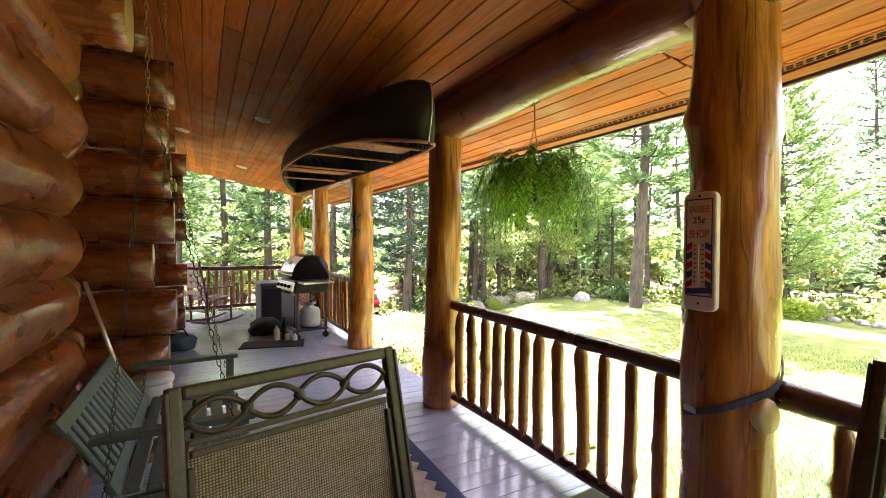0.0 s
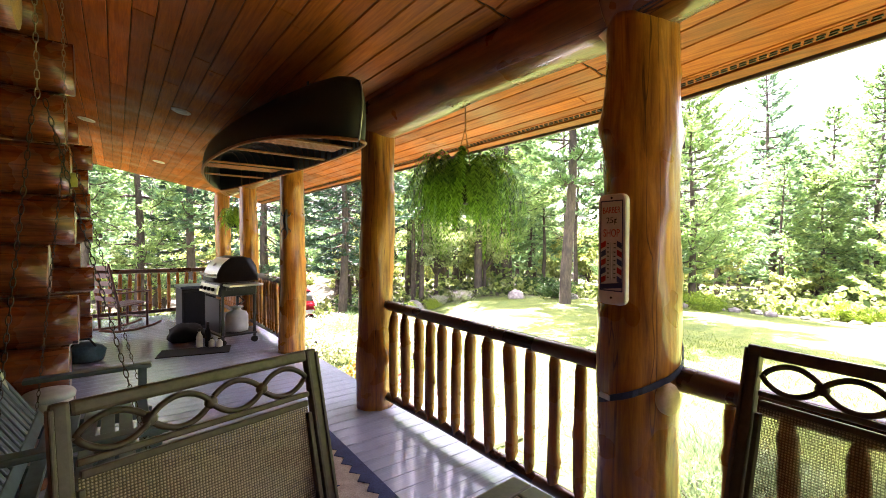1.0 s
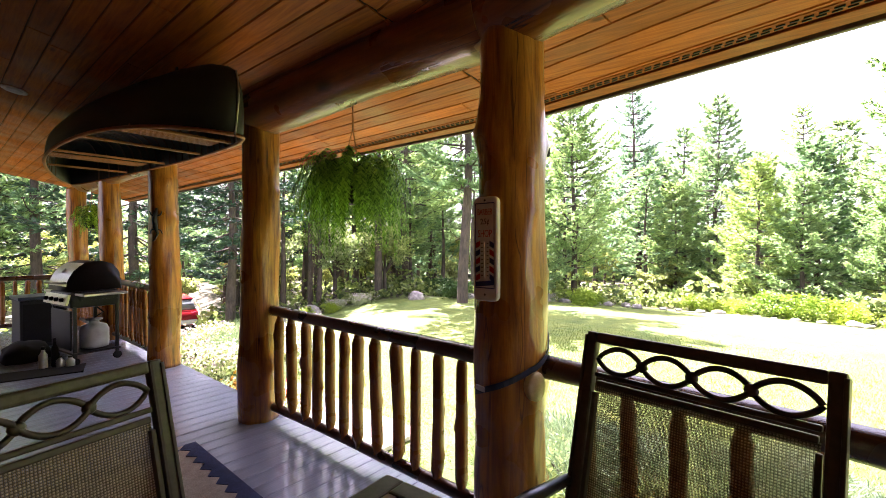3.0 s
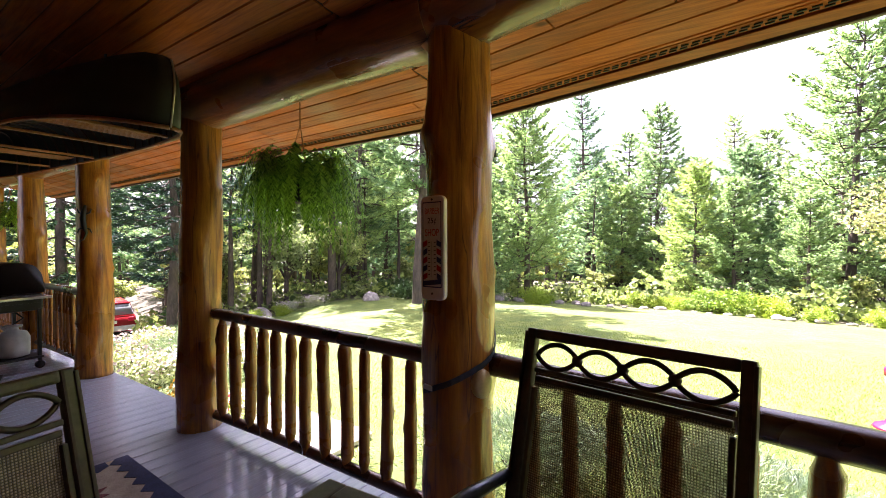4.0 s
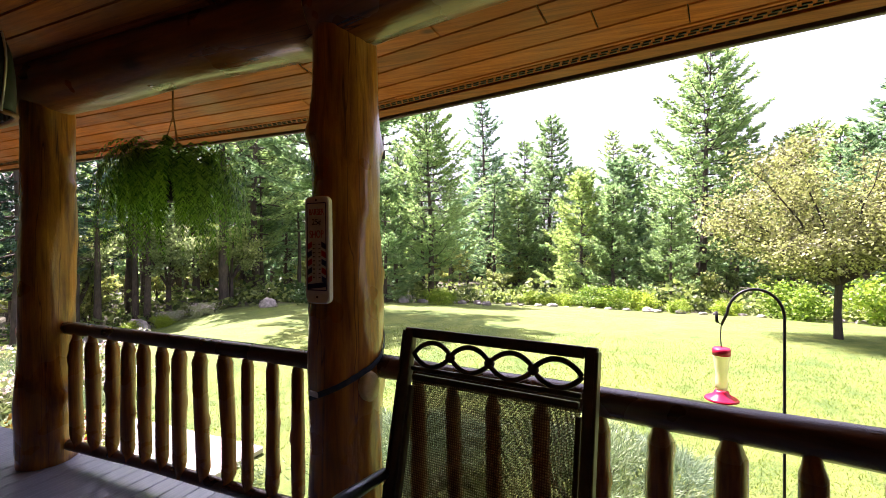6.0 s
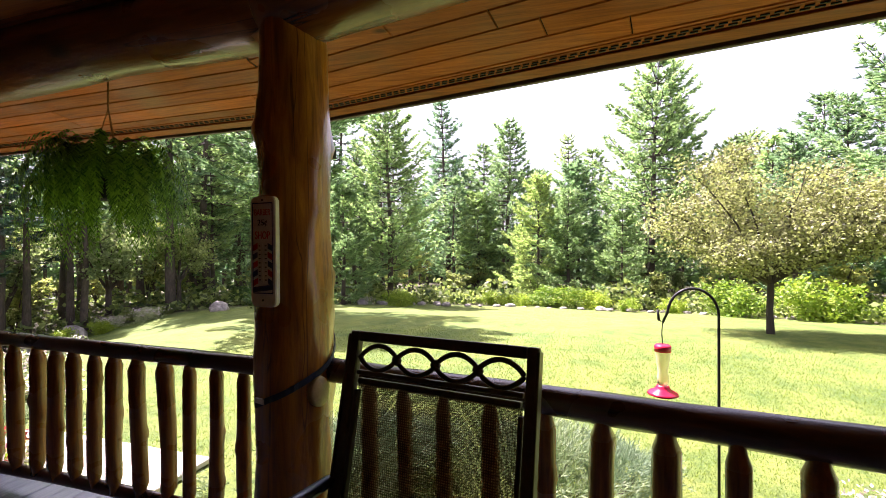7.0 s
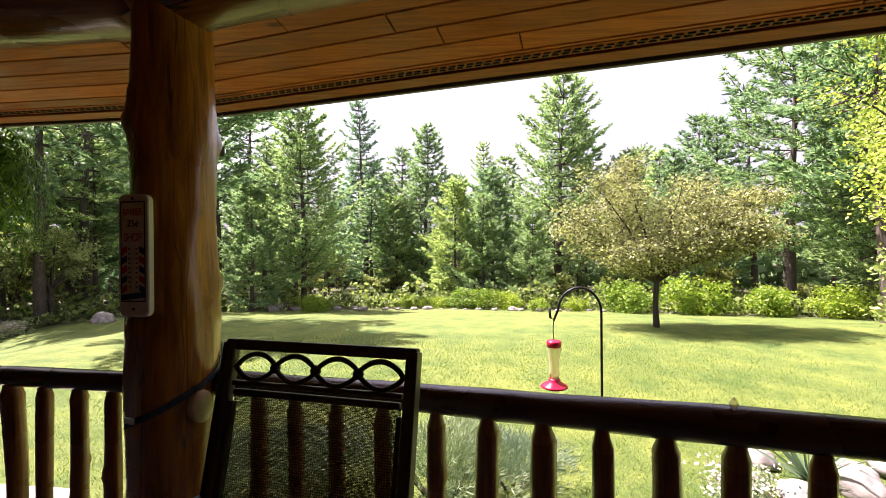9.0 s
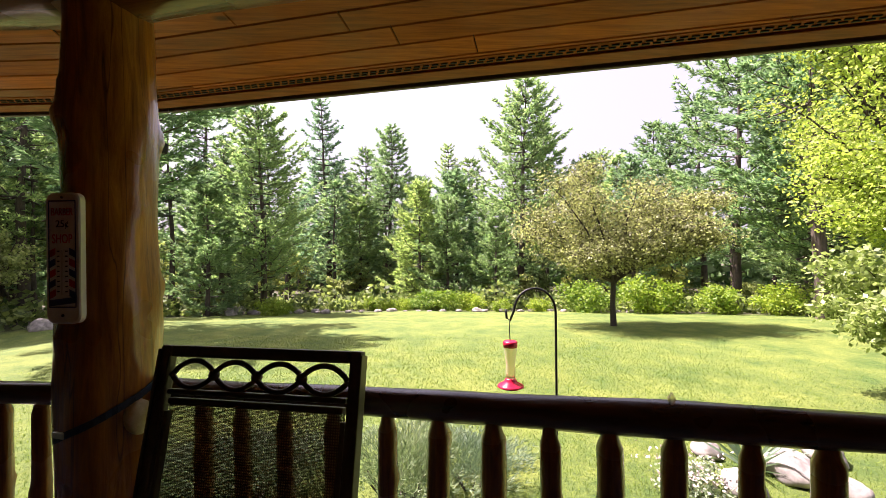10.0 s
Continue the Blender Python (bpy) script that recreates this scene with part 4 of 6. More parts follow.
# ---- chairs and table ----
def sling_chair(m, label, H=1.185, arm=0.66):
    """A high-backed patio chair: metal frame, a row of linked ovals under the top rail, woven sling."""
    ob = thing("patio_chair", label, "chair", "patio chairs", m=m)
    top_y, bot_y = -0.33, -0.14
    back = Matrix.Translation((0, bot_y, 0.42)) @ Matrix.Rotation(math.atan2(bot_y - top_y, H - 0.42), 4, 'X')
    L = math.hypot(H - 0.42, top_y - bot_y)
    W0, W1 = 0.27, 0.265
    fr = part("backrest_frame", box(box(box(bmesh.new(), (0.03, 0.03, L), Matrix.Translation((-W1, 0, L / 2)), 0.007), (0.03, 0.03, L), Matrix.Translation((W1, 0, L / 2)), 0.007), (2 * W1 - 0.03, 0.028, 0.03), Matrix.Translation((0, 0, L - 0.015)), 0.007), M_METAL, ob)
    fr.matrix_local = back
    bm = bmesh.new()
    box(bm, (2 * W1 - 0.04, 0.02, 0.014), Matrix.Translation((0, 0, L - 0.117)), 0.004)
    bar = part("crossbar", bm, M_METAL, ob)
    bar.matrix_local = back
    for sign in (-1, 1):
        pts = []
        for k in range(61):
            u = 4 * k / 60
            sn = math.sin(math.pi * u)
            pts.append(Vector((-0.244 + 0.488 * k / 60, 0.003 * sign, L - 0.072 + sign * 0.034 * math.copysign(abs(sn) ** 0.72, sn))))
        o = part("interlaced_bar", add_tube(bmesh.new(), pts, 0.007, 8), M_METAL, ob, soft=True)
        o.matrix_local = back
    for k in range(3):
        x = -0.122 + 0.122 * k
        bm = bmesh.new()
        bmesh.ops.create_uvsphere(bm, u_segments=10, v_segments=6, radius=0.0155)
        bmesh.ops.scale(bm, vec=(1, 0.7, 1), verts=bm.verts)
        o = part("rosette", bm, M_METAL, ob, soft=True)
        o.matrix_local = back @ Matrix.Translation((x, 0, L - 0.072))
    bm = bmesh.new()
    prof = [(0.0, 0.0), (0.18, 0.018), (0.36, 0.02), (L - 0.144, 0.0)]
    rows = []
    for z, d in prof:
        rows.append([bm.verts.new((x, -0.004 - d, z)) for x in (-W1 + 0.022, -0.12, 0, 0.12, W1 - 0.022)])
    for a, b in zip(rows, rows[1:]):
        for i in range(4):
            bm.faces.new((a[i], a[i + 1], b[i + 1], b[i]))
    s = part("sling_back", bm, M_SLING, ob, "woven tan and black sling fabric", True)
    s.matrix_local = back
    s = part("sling_bar", box(bmesh.new(), (2 * W1 - 0.05, 0.022, 0.016), Matrix.Translation((0, -0.003, L - 0.140)), 0.004), M_METAL, ob)
    s.matrix_local = back
    for sx in (-1, 1):
        s = part("frame_lip", box(bmesh.new(), (0.009, 0.04, L - 0.02), Matrix.Translation((sx * (W1 + 0.014), 0, L / 2)), 0.003), M_METAL, ob)
        s.matrix_local = back
        s = part("sling_rail", box(bmesh.new(), (0.012, 0.02, L - 0.165), Matrix.Translation((sx * (W1 - 0.024), -0.002, (L - 0.165) / 2)), 0.003), M_METAL, ob)
        s.matrix_local = back
    bm = bmesh.new()
    box(bm, (0.5, 0.46, 0.006), Matrix.Translation((0, 0.1, 0.43)), 0.002)
    part("sling_seat", bm, M_SLING, ob)
    bm = bmesh.new()
    for sx in (-1, 1):
        box(bm, (0.035, 0.5, 0.035), Matrix.Translation((sx * 0.265, 0.1, 0.42)), 0.008)
    box(bm, (0.5, 0.03, 0.03), Matrix.Translation((0, 0.33, 0.41)), 0.008)
    part("seat_frame", bm, M_METAL, ob)
    for sx in (-1, 1):
        bm = bmesh.new()
        add_tube(bm, [(sx * 0.285, -0.22, arm), (sx * 0.29, -0.05, arm + 0.005), (sx * 0.295, 0.12, arm - 0.005), (sx * 0.29, 0.27, arm - 0.06)], [0.016, 0.02, 0.021, 0.017], 8)
        part("armrest", bm, M_ARM, ob, soft=True)
        for y0, z0 in ((0.31, arm - 0.06), (-0.18, 0.42)):
            bm = bmesh.new()
            add_tube(bm, [(sx * 0.285, y0 - 0.03, z0), (sx * 0.285, y0, 0.3), (sx * 0.285, y0 + (0.02 if y0 > 0 else -0.1), 0.0)], 0.015, 8)
            part("leg", bm, M_METAL, ob, soft=True)
    return ob


M_ARM = plain("slate_metal_armrest", (0.07, 0.09, 0.12), 0.3, 0.4, 0.15, 50)
sling_chair(pose(0.395, 0.99, 0, 0, 0, 193.1), "bronze metal patio chair with woven tan sling, facing the table end")
sling_chair(pose(1.105, 0.37, 0, 0, 0, 81.7), "bronze metal patio chair with see-through sling, backed against the railing", 1.22, 0.82)


def patio_table():
    ob = thing("patio_table", "patio table with dark metal rim and tan tiled top", "table", m=pose(1.19, 1.17, 0, 0, 0, 4))
    w, l, z = 1.12, 1.75, 0.70
    bm = bmesh.new()
    for sx, sy, cx, cy in ((w, 0.075, -w / 2, -0.0375), (w, 0.075, -w / 2, -l + 0.0375), (0.075, l - 0.15, -0.0375, -l / 2), (0.075, l - 0.15, -w + 0.0375, -l / 2)):
        box(bm, (sx, sy, 0.035), Matrix.Translation((cx, cy, z)), 0.008)
    part("rim", bm, M_METAL, ob)
    bm = bmesh.new()
    box(bm, (w - 0.15, l - 0.15, 0.012), Matrix.Translation((-w / 2, -l / 2, z + 0.006)), 0.002)
    part("tabletop", bm, M_TAN, ob)
    for x in (-0.1, -w + 0.1):
        for y in (-0.12, -l + 0.12):
            bm = bmesh.new()
            add_tube(bm, [(x, y, z - 0.01), (x, y, 0.35), (x + (0.03 if x > -0.5 else -0.03), y, 0.0)], 0.022, 10)
            part("leg", bm, M_METAL, ob, soft=True)


patio_table()


# ---- rug ----
def rug():
    ob = thing("rug", "woven rug with navy sawtooth border and maroon motif on the deck", "rug", m=pose(1.47, 3.58, 0, 0, 0, -1.5))
    w, l = 1.5, 2.6
    bm = bmesh.new()
    box(bm, (w, l, 0.008), Matrix.Translation((-w / 2, -l / 2, 0.006)), 0.003, 1)
    part("rug_field", bm, M_CREAM, ob)

    def strip(name, pts, material):
        b2 = bmesh.new()
        vs = [b2.verts.new((x, y, 0.0135)) for x, y in pts]
        b2.faces.new(vs)
        ext = bmesh.ops.extrude_face_region(b2, geom=b2.faces[:])
        bmesh.ops.translate(b2, vec=(0, 0, -0.003), verts=[v for v in ext["geom"] if isinstance(v, bmesh.types.BMVert)])
        return part(name, b2, material, ob)

    for side in (0, 1):
        pts = [(0, 0), (0, -l)]
        n = 20
        for k in range(n):
            y = -l + l * k / n
            pts += [(-0.075, y), (-0.125, y + l / n / 2)]
        pts += [(-0.075, 0)]
        if side:
            pts = [(-w - x, y) for x, y in pts]
        strip("border", pts, M_NAVY)
    for side in (0, 1):
        pts = [(-0.13, 0), (-w + 0.13, 0)]
        n = 9
        ww = w - 0.26
        for k in range(n):
            x = -w + 0.13 + ww * k / n
            pts += [(x, -0.075), (x + ww / n / 2, -0.125)]
        pts += [(-0.13, -0.075)]
        if side:
            pts = [(x, -l - y) for x, y in pts]
        strip("border", pts, M_NAVY)
    rr = random.Random(2)
    for cx in (-0.4, -1.1):
        for k in range(5):
            cy = -0.42 - 0.48 * k
            pts = []
            for i in range(24):
                a = 2 * math.pi * i / 24
                q = (1.0 if i % 2 else 0.62) * (0.9 + 0.2 * rr.random())
                pts.append((cx + 0.17 * q * math.cos(a), cy + 0.2 * q * math.sin(a)))
            strip("motif", pts, M_MAROON if k % 2 == 0 else M_NAVY)


rug()


# ---- porch swing ----
def chain(name, p, q, parent, label="", material=None):
    """A chain of twisted links from p to q."""
    p, q = Vector(p), Vector(q)
    n = max(2, int((q - p).length / 0.034))
    verts, faces = [], []
    fm = along(p, q)
    for i in range(n):
        c = (q - p).length * (i + 0.5) / n
        pts = []
        for k in range(11):
            a = 2 * math.pi * k / 10
            u, w = 0.0075 * math.cos(a), 0.021 * math.sin(a)
            pts.append(fm @ (Vector((u, 0, c + w)) if i % 2 else Vector((0, u, c + w))))
        v, f = tube_data(pts, 0.0019, 4, False)
        o = len(verts)
        verts += v
        faces += [tuple(x + o for x in g) for g in f]
    return mesh_ob(name, verts, faces, material or M_DARKCHAIN, parent, label, True)


def swing():
    ob = thing("porch_swing", "dark green slatted wooden porch swing hung on chains", "porch swing", m=Matrix.Translation((0.0, 3.03, -0.02)))
    w = 1.24
    back = Matrix.Translation((-0.20, 0, 0.44)) @ Matrix.Rotation(radians(-30), 4, 'Y')
    h = 0.37
    for z in (0.04, h):
        o = part("back_rail", box(bmesh.new(), (0.028, w, 0.062), Matrix.Translation((0, 0, z)), 0.006), M_GREEN, ob)
        o.matrix_local = back
    n = 15
    for k in range(n):
        y = -w / 2 + 0.06 + (w - 0.12) * k / (n - 1)
        o = part("back_slat", box(bmesh.new(), (0.016, 0.044, h - 0.06), Matrix.Translation((0, y, h / 2 + 0.02)), 0.004, 1), M_GREEN, ob)
        o.matrix_local = back
    for k in range(6):
        part("seat_slat", box(bmesh.new(), (0.066, w, 0.02), pose(-0.15 + 0.084 * k, 0, 0.43 + 0.012 * abs(k - 2), 0, 0, 0), 0.005, 1), M_GREEN, ob)
    for y in (-w / 2 + 0.03, 0, w / 2 - 0.03):
        part("seat_beam", box(bmesh.new(), (0.56, 0.035, 0.07), Matrix.Translation((0.05, y, 0.385)), 0.006), M_GREEN, ob)
    for s in (-1, 1):
        y = s * (w / 2 - 0.02)
        arm = part("armrest", box(bmesh.new(), (0.62, 0.075, 0.028), Matrix.Translation((0.02, y, 0.69)), 0.008), M_GREEN, ob)
        part("arm_post", box(bmesh.new(), (0.05, 0.035, 0.27), Matrix.Translation((0.28, y, 0.545)), 0.006), M_GREEN, ob)
        ytop = y
        chain("chain", (0.30, y + s * 0.03, 0.40), (-0.06, ytop, 2.05), ob)
        chain("chain", (-0.24, y + s * 0.03, 0.45), (-0.09, ytop, 2.05), ob)
        chain("chain", (-0.08, ytop, 2.05), (-0.09, ytop, ceil_z(-0.09) + 0.06), ob, "pale zinc chain", M_CHAIN)


swing()


# ---- canoe under the ceiling ----
M_RIB = plain("dark_cedar_rib", (0.05, 0.02, 0.01), 0.6, 0, 0.3, 20)
def canoe():
    bow, stern = Vector((1.45, 2.84, 2.17)), Vector((1.26, 6.55, 2.17))
    L = (stern - bow).length
    ob = thing("canoe", "dark green canoe hung upside down under the ceiling", "canoe", m=Matrix.Translation((bow + stern) / 2) @ Matrix.Rotation(math.atan2((stern - bow).y, (stern - bow).x), 4, 'Z'))
    NL, NA = 40, 16

    def section(u, off=0.0):
        """u from -1 to 1 along; the hull arches up from the gunwales to the keel."""
        half = 0.45 * max(0.0, 1 - abs(u) ** 2.4) ** 0.75 + 0.006 - off
        sheer = 0.10 - 0.12 * abs(u) ** 3
        keel = 0.45 + 0.03 * abs(u) ** 3 - 0.11 * abs(u) ** 14 - off
        out = []
        for k in range(NA + 1):
            a = math.pi * k / NA
            c, s = math.cos(a), math.sin(a)
            yy = half * math.copysign(abs(c) ** 0.6, c)
            zz = sheer + (keel - sheer) * abs(s) ** 0.75
            out.append((yy, zz))
        return out

    verts, faces = [], []
    for i in range(NL + 1):
        u = -1 + 2 * i / NL
        rise = 0.06 * abs(u) ** 10
        for y, z in section(u):
            q = max(0.0, z / 0.5)
            verts.append((u * L / 2 + math.copysign(0.05 * math.sin(min(1.0, q) * 3.14) - 0.10 * q ** 5, u) * abs(u) ** 8, y, z))
    for i in range(NL):
        for k in range(NA):
            a = i * (NA + 1) + k
            faces.append((a, a + 1, a + NA + 2, a + NA + 1))
    hull = mesh_ob("hull", verts, faces, M_CANOE, ob, "dark green painted canvas hull", True)
    sol = hull.modifiers.new("thick", 'SOLIDIFY')
    sol.thickness = 0.014
    for s in (0, NA):
        pts = [Vector(verts[i * (NA + 1) + s]) for i in range(NL + 1)]
        o = part("gunwale", add_tube(bmesh.new(), pts, 0.013, 8), M_ASH, ob, "varnished ash gunwale", True)
    for u in (-0.62, -0.2, 0.22, 0.62):
        half = section(u)[0][0]
        z = section(u)[0][1] + 0.015
        part("thwart", box(bmesh.new(), (0.03, 2 * half, 0.018), Matrix.Translation((u * L / 2, 0, z)), 0.005), M_ASH, ob)
    for u in (-0.42, 0.45):
        half = section(u)[0][0] - 0.02
        for k in range(7):
            part("seat_cane", box(bmesh.new(), (0.016, 2 * half, 0.008), Matrix.Translation((u * L / 2 - 0.11 + 0.036 * k, 0, section(u)[0][1] + 0.05)), 0.002, 1), M_ASH, ob)
    for i in range(1, 24):
        u = -0.92 + 1.84 * i / 24
        pts = [Vector((u * L / 2, y, z)) for y, z in section(u, 0.016)]
        part("rib", add_tube(bmesh.new(), pts, 0.008, 5), M_RIB, ob)
    pts = [Vector(verts[k]) - Vector((0.006, 0, 0)) for k in range(NA // 2 + 1)]
    for p3 in pts:
        p3.y = 0
    part("stem_band", add_tube(bmesh.new(), pts, 0.006, 6), M_STEEL, ob, "pale metal stem band", True)
    for u in (-0.55, 0.55):
        part("hanging_strap", box(bmesh.new(), (0.03, 0.008, 0.36), Matrix.Translation((u * L / 2, 0, 0.6)), 0.002), M_STRAP, ob)


canoe()


# ---- hanging ferns ----
def fern(m, radius, drop, fronds, seed, label, wire_to):
    rnd = random.Random(seed)
    ob = thing("hanging_fern", label, "fern", "hanging ferns", m=m)
    part("basket", lathe(bmesh.new(), [(0.07, -0.13), (0.095, -0.12), (0.115, -0.05), (0.12, 0.0), (0.11, 0.0)], 20), M_BLACK, ob, "dark plastic hanging pot", True)
    bm = bmesh.new()
    for k in range(3):
        a = 2.1 * k + 0.3
        add_tube(bm, [(0.112 * math.cos(a), 0.112 * math.sin(a), 0), (0, 0, wire_to * 0.72)], 0.0035, 5)
    add_tube(bm, [(0, 0, wire_to * 0.72), (0, 0, wire_to)], 0.005, 5)
    part("hanger", bm, M_ASH, ob)
    quads = []
    for i in range(fronds):
        a = rnd.uniform(0, 6.28)
        out = Vector((math.cos(a), math.sin(a), 0))
        reach = radius * (0.3 + 0.72 * rnd.random() ** 0.6)
        up = rnd.uniform(0.05, 0.30)
        fall = drop * rnd.uniform(0.4, 1.0) * (0.7 + 0.5 * reach / radius)
        st = out * rnd.uniform(0.0, 0.1)
        pts = []
        for k in range(27):
            u = k / 26
            pts.append(st + out * reach * (1 - (1 - u) ** 2.6) + Vector((0, 0, up * math.sin(min(1, u * 2.6) * 1.57) - fall * max(0.0, u - 0.2) ** 1.2)))
        side0 = Vector((-out.y, out.x, 0))
        for k in range(2, 26):
            d = (pts[k + 1] - pts[k]).normalized()
            tw = rnd.uniform(-0.4, 0.4)
            side = (side0 + Vector((0, 0, tw))).normalized()
            w = 0.021 * math.sin(3.14 * (k / 27) ** 0.7) + 0.005
            for s in (-1, 1):
                tip = pts[k] + side * s * w + d * 0.012 + Vector((0, 0, -0.012))
                quads.append((pts[k] - d * 0.007, pts[k] + d * 0.007, tip + d * 0.003, tip - d * 0.004))
    quads_ob("fronds", quads, M_FERN, ob)
    return ob


fern(Matrix.Translation((2.25, 2.70, 1.89)), 0.40, 0.80, 300, 3, "full green fern spilling from a hanging pot", 0.60)
fern(Matrix.Translation((1.98, 9.35, 1.86)), 0.26, 0.5, 70, 4, "small trailing green fern hung between far posts", 0.62)


# ---- ceiling lights ----
for x, y in ((0.74, 5.75), (-0.14, 7.6), (0.78, 9.5)):
    ob = thing("ceiling_light", "small white recessed ceiling light, switched off", "ceiling light", "ceiling lights", m=Matrix.Translation((x, y, ceil_z(x))) @ Matrix.Rotation(0.197, 4, 'Y'))
    part("trim_ring", lathe(bmesh.new(), [(0.062, -0.004), (0.085, -0.012), (0.095, -0.006), (0.096, 0.004)], 28), M_WHITE, ob, soft=True)
    part("lens", lathe(bmesh.new(), [(0.001, -0.006), (0.058, -0.007), (0.06, -0.002)], 24), M_TANK, ob, soft=True)


# ---- thermometer and fittings on the near post ----
def lettering(text, size, m, material, parent, name="lettering"):
    cu = bpy.data.curves.new("text", 'FONT')
    cu.body, cu.size, cu.align_x, cu.align_y, cu.extrude = text, size, 'CENTER', 'CENTER', 0.0006
    tmp = bpy.data.objects.new("text", cu)
    scene.collection.objects.link(tmp)
    me = bpy.data.meshes.new_from_object(tmp.evaluated_get(bpy.context.evaluated_depsgraph_get()))
    bpy.data.objects.remove(tmp)
    me.materials.clear()
    me.materials.append(material)
    ob = new(name, me)
    ob.parent = parent
    ob.matrix_local = m
    return ob


def rounded_plate(bm, w, h, d, r, m=None):
    pts = []
    for cx, cy, a0 in ((w / 2 - r, h / 2 - r, 0), (-w / 2 + r, h / 2 - r, 90), (-w / 2 + r, -h / 2 + r, 180), (w / 2 - r, -h / 2 + r, 270)):
        for k in range(6):
            a = radians(a0 + 18 * k)
            pts.append((cx + r * math.cos(a), cy + r * math.sin(a)))
    a = [bm.verts.new((x, y, 0)) for x, y in pts]
    b = [bm.verts.new((x, y, d)) for x, y in pts]
    c = [bm.verts.new((x * 0.93, y * 0.975, d + 0.004)) for x, y in pts]
    n = len(pts)
    bm.faces.new(a[::-1])
    bm.faces.new(c)
    for k in range(n):
        bm.faces.new((a[k], a[(k + 1) % n], b[(k + 1) % n], b[k]))
        bm.faces.new((b[k], b[(k + 1) % n], c[(k + 1) % n], c[k]))
    if m is not None:
        bmesh.ops.transform(bm, matrix=m, verts=bm.verts)
    return bm


def thermometer():
    a = radians(177)
    n = Vector((math.cos(a), math.sin(a), 0))
    x_axis = Vector((-n.y, n.x, 0))
    tr_ = max(on_post(a, z) for z in (1.25, 1.35, 1.45, 1.55, 1.65)) - 0.006
    m = Matrix.Translation((POST_X + n.x * tr_, POST_Y[0] + n.y * tr_, 1.45)) @ Matrix(((x_axis.x, 0, n.x, 0), (x_axis.y, 0, n.y, 0), (0, 1, 0, 0), (0, 0, 0, 1)))
    ob = thing("wall_thermometer", "white enamel barber shop sign thermometer on the post", "thermometer", m=m)
    part("plate", rounded_plate(bmesh.new(), 0.135, 0.47, 0.02, 0.03), M_WHITE, ob)
    z = 0.0255
    bm = bmesh.new()
    for cx, cy, w, h in ((0, 0.205, 0.105, 0.005), (0, -0.175, 0.105, 0.005), (-0.052, 0.015, 0.004, 0.38), (0.052, 0.015, 0.004, 0.38)):
        box(bm, (w, h, 0.001), Matrix.Translation((cx, cy, z)))
    part("border_line", bm, M_BLUE, ob)
    lettering("BARBER", 0.031, Matrix.Translation((0, 0.165, z)) @ Matrix.Diagonal((0.78, 1.25, 1, 1)), M_RED, ob)
    lettering("25¢", 0.036, Matrix.Translation((0, 0.122, z)), M_BLACK, ob)
    lettering("SHOP", 0.037, Matrix.Translation((0, 0.068, z)) @ Matrix.Diagonal((0.85, 1.25, 1, 1)), M_RED, ob)
    for s in (-1, 1):
        for k in range(5):
            bm = bmesh.new()
            box(bm, (0.022, 0.024, 0.001), Matrix.Translation((s * 0.038, 0.02 - 0.037 * k, z)))
            for v in bm.verts:
                v.co.y += s * -0.5 * (v.co.x - s * 0.038)
            part("stripe", bm, M_RED if (k + (s > 0)) % 2 == 0 else M_BLUE, ob)
    bm = bmesh.new()
    box(bm, (0.1, 0.022, 0.001), Matrix.Translation((0, -0.155, z)))
    for v in bm.verts:
        v.co.y += 0.12 * v.co.x
    part("stripe", bm, M_BLUE, ob)
    part("scale_tube", add_tube(bmesh.new(), [(0, 0.03, z + 0.002), (0, -0.13, z + 0.002)], 0.003, 6), M_STEEL, ob)
    for k in range(9):
        for s in (-1, 1):
            part("scale_mark", box(bmesh.new(), (0.009, 0.0045, 0.001), Matrix.Translation((s * 0.016, 0.025 - 0.018 * k, z))), M_BLACK, ob)
    for y in (0.218, -0.205):
        part("screw", lathe(bmesh.new(), [(0.005, 0.022), (0.005, 0.027), (0.002, 0.028)], 8, Matrix.Translation((0, y, 0))), M_IRON, ob)


thermometer()


def post_strap():
    """A webbing strap cinched aslant round the near post."""
    ob = thing("ratchet_strap", "dark blue webbing strap cinched round the log post", "strap", m=Matrix.Translation((POST_X, POST_Y[0], 0)))
    bm = bmesh.new()
    rows = []
    for k in range(33):
        a = radians(150 + 175 * k / 32)
        z = 0.78 + 0.27 * (k / 32) ** 1.1
        r = on_post(a, z) + 0.003
        rows.append([bm.verts.new((q * math.cos(a), q * math.sin(a), z + dz)) for q, dz in ((r, -0.014), (r + 0.005, -0.014), (r + 0.005, 0.014), (r, 0.014))])
    for p, q in zip(rows, rows[1:]):
        for i in range(4):
            bm.faces.new((p[i], p[(i + 1) % 4], q[(i + 1) % 4], q[i]))
    part("webbing", bm, M_STRAP, ob)
    a = radians(166)
    part("buckle", box(bmesh.new(), (0.012, 0.06, 0.022), Matrix.Translation(((on_post(a, 0.81) + 0.012) * math.cos(a), (on_post(a, 0.81) + 0.012) * math.sin(a), 0.81)) @ Matrix.Rotation(a, 4, 'Z'), 0.003), M_STEEL, ob)


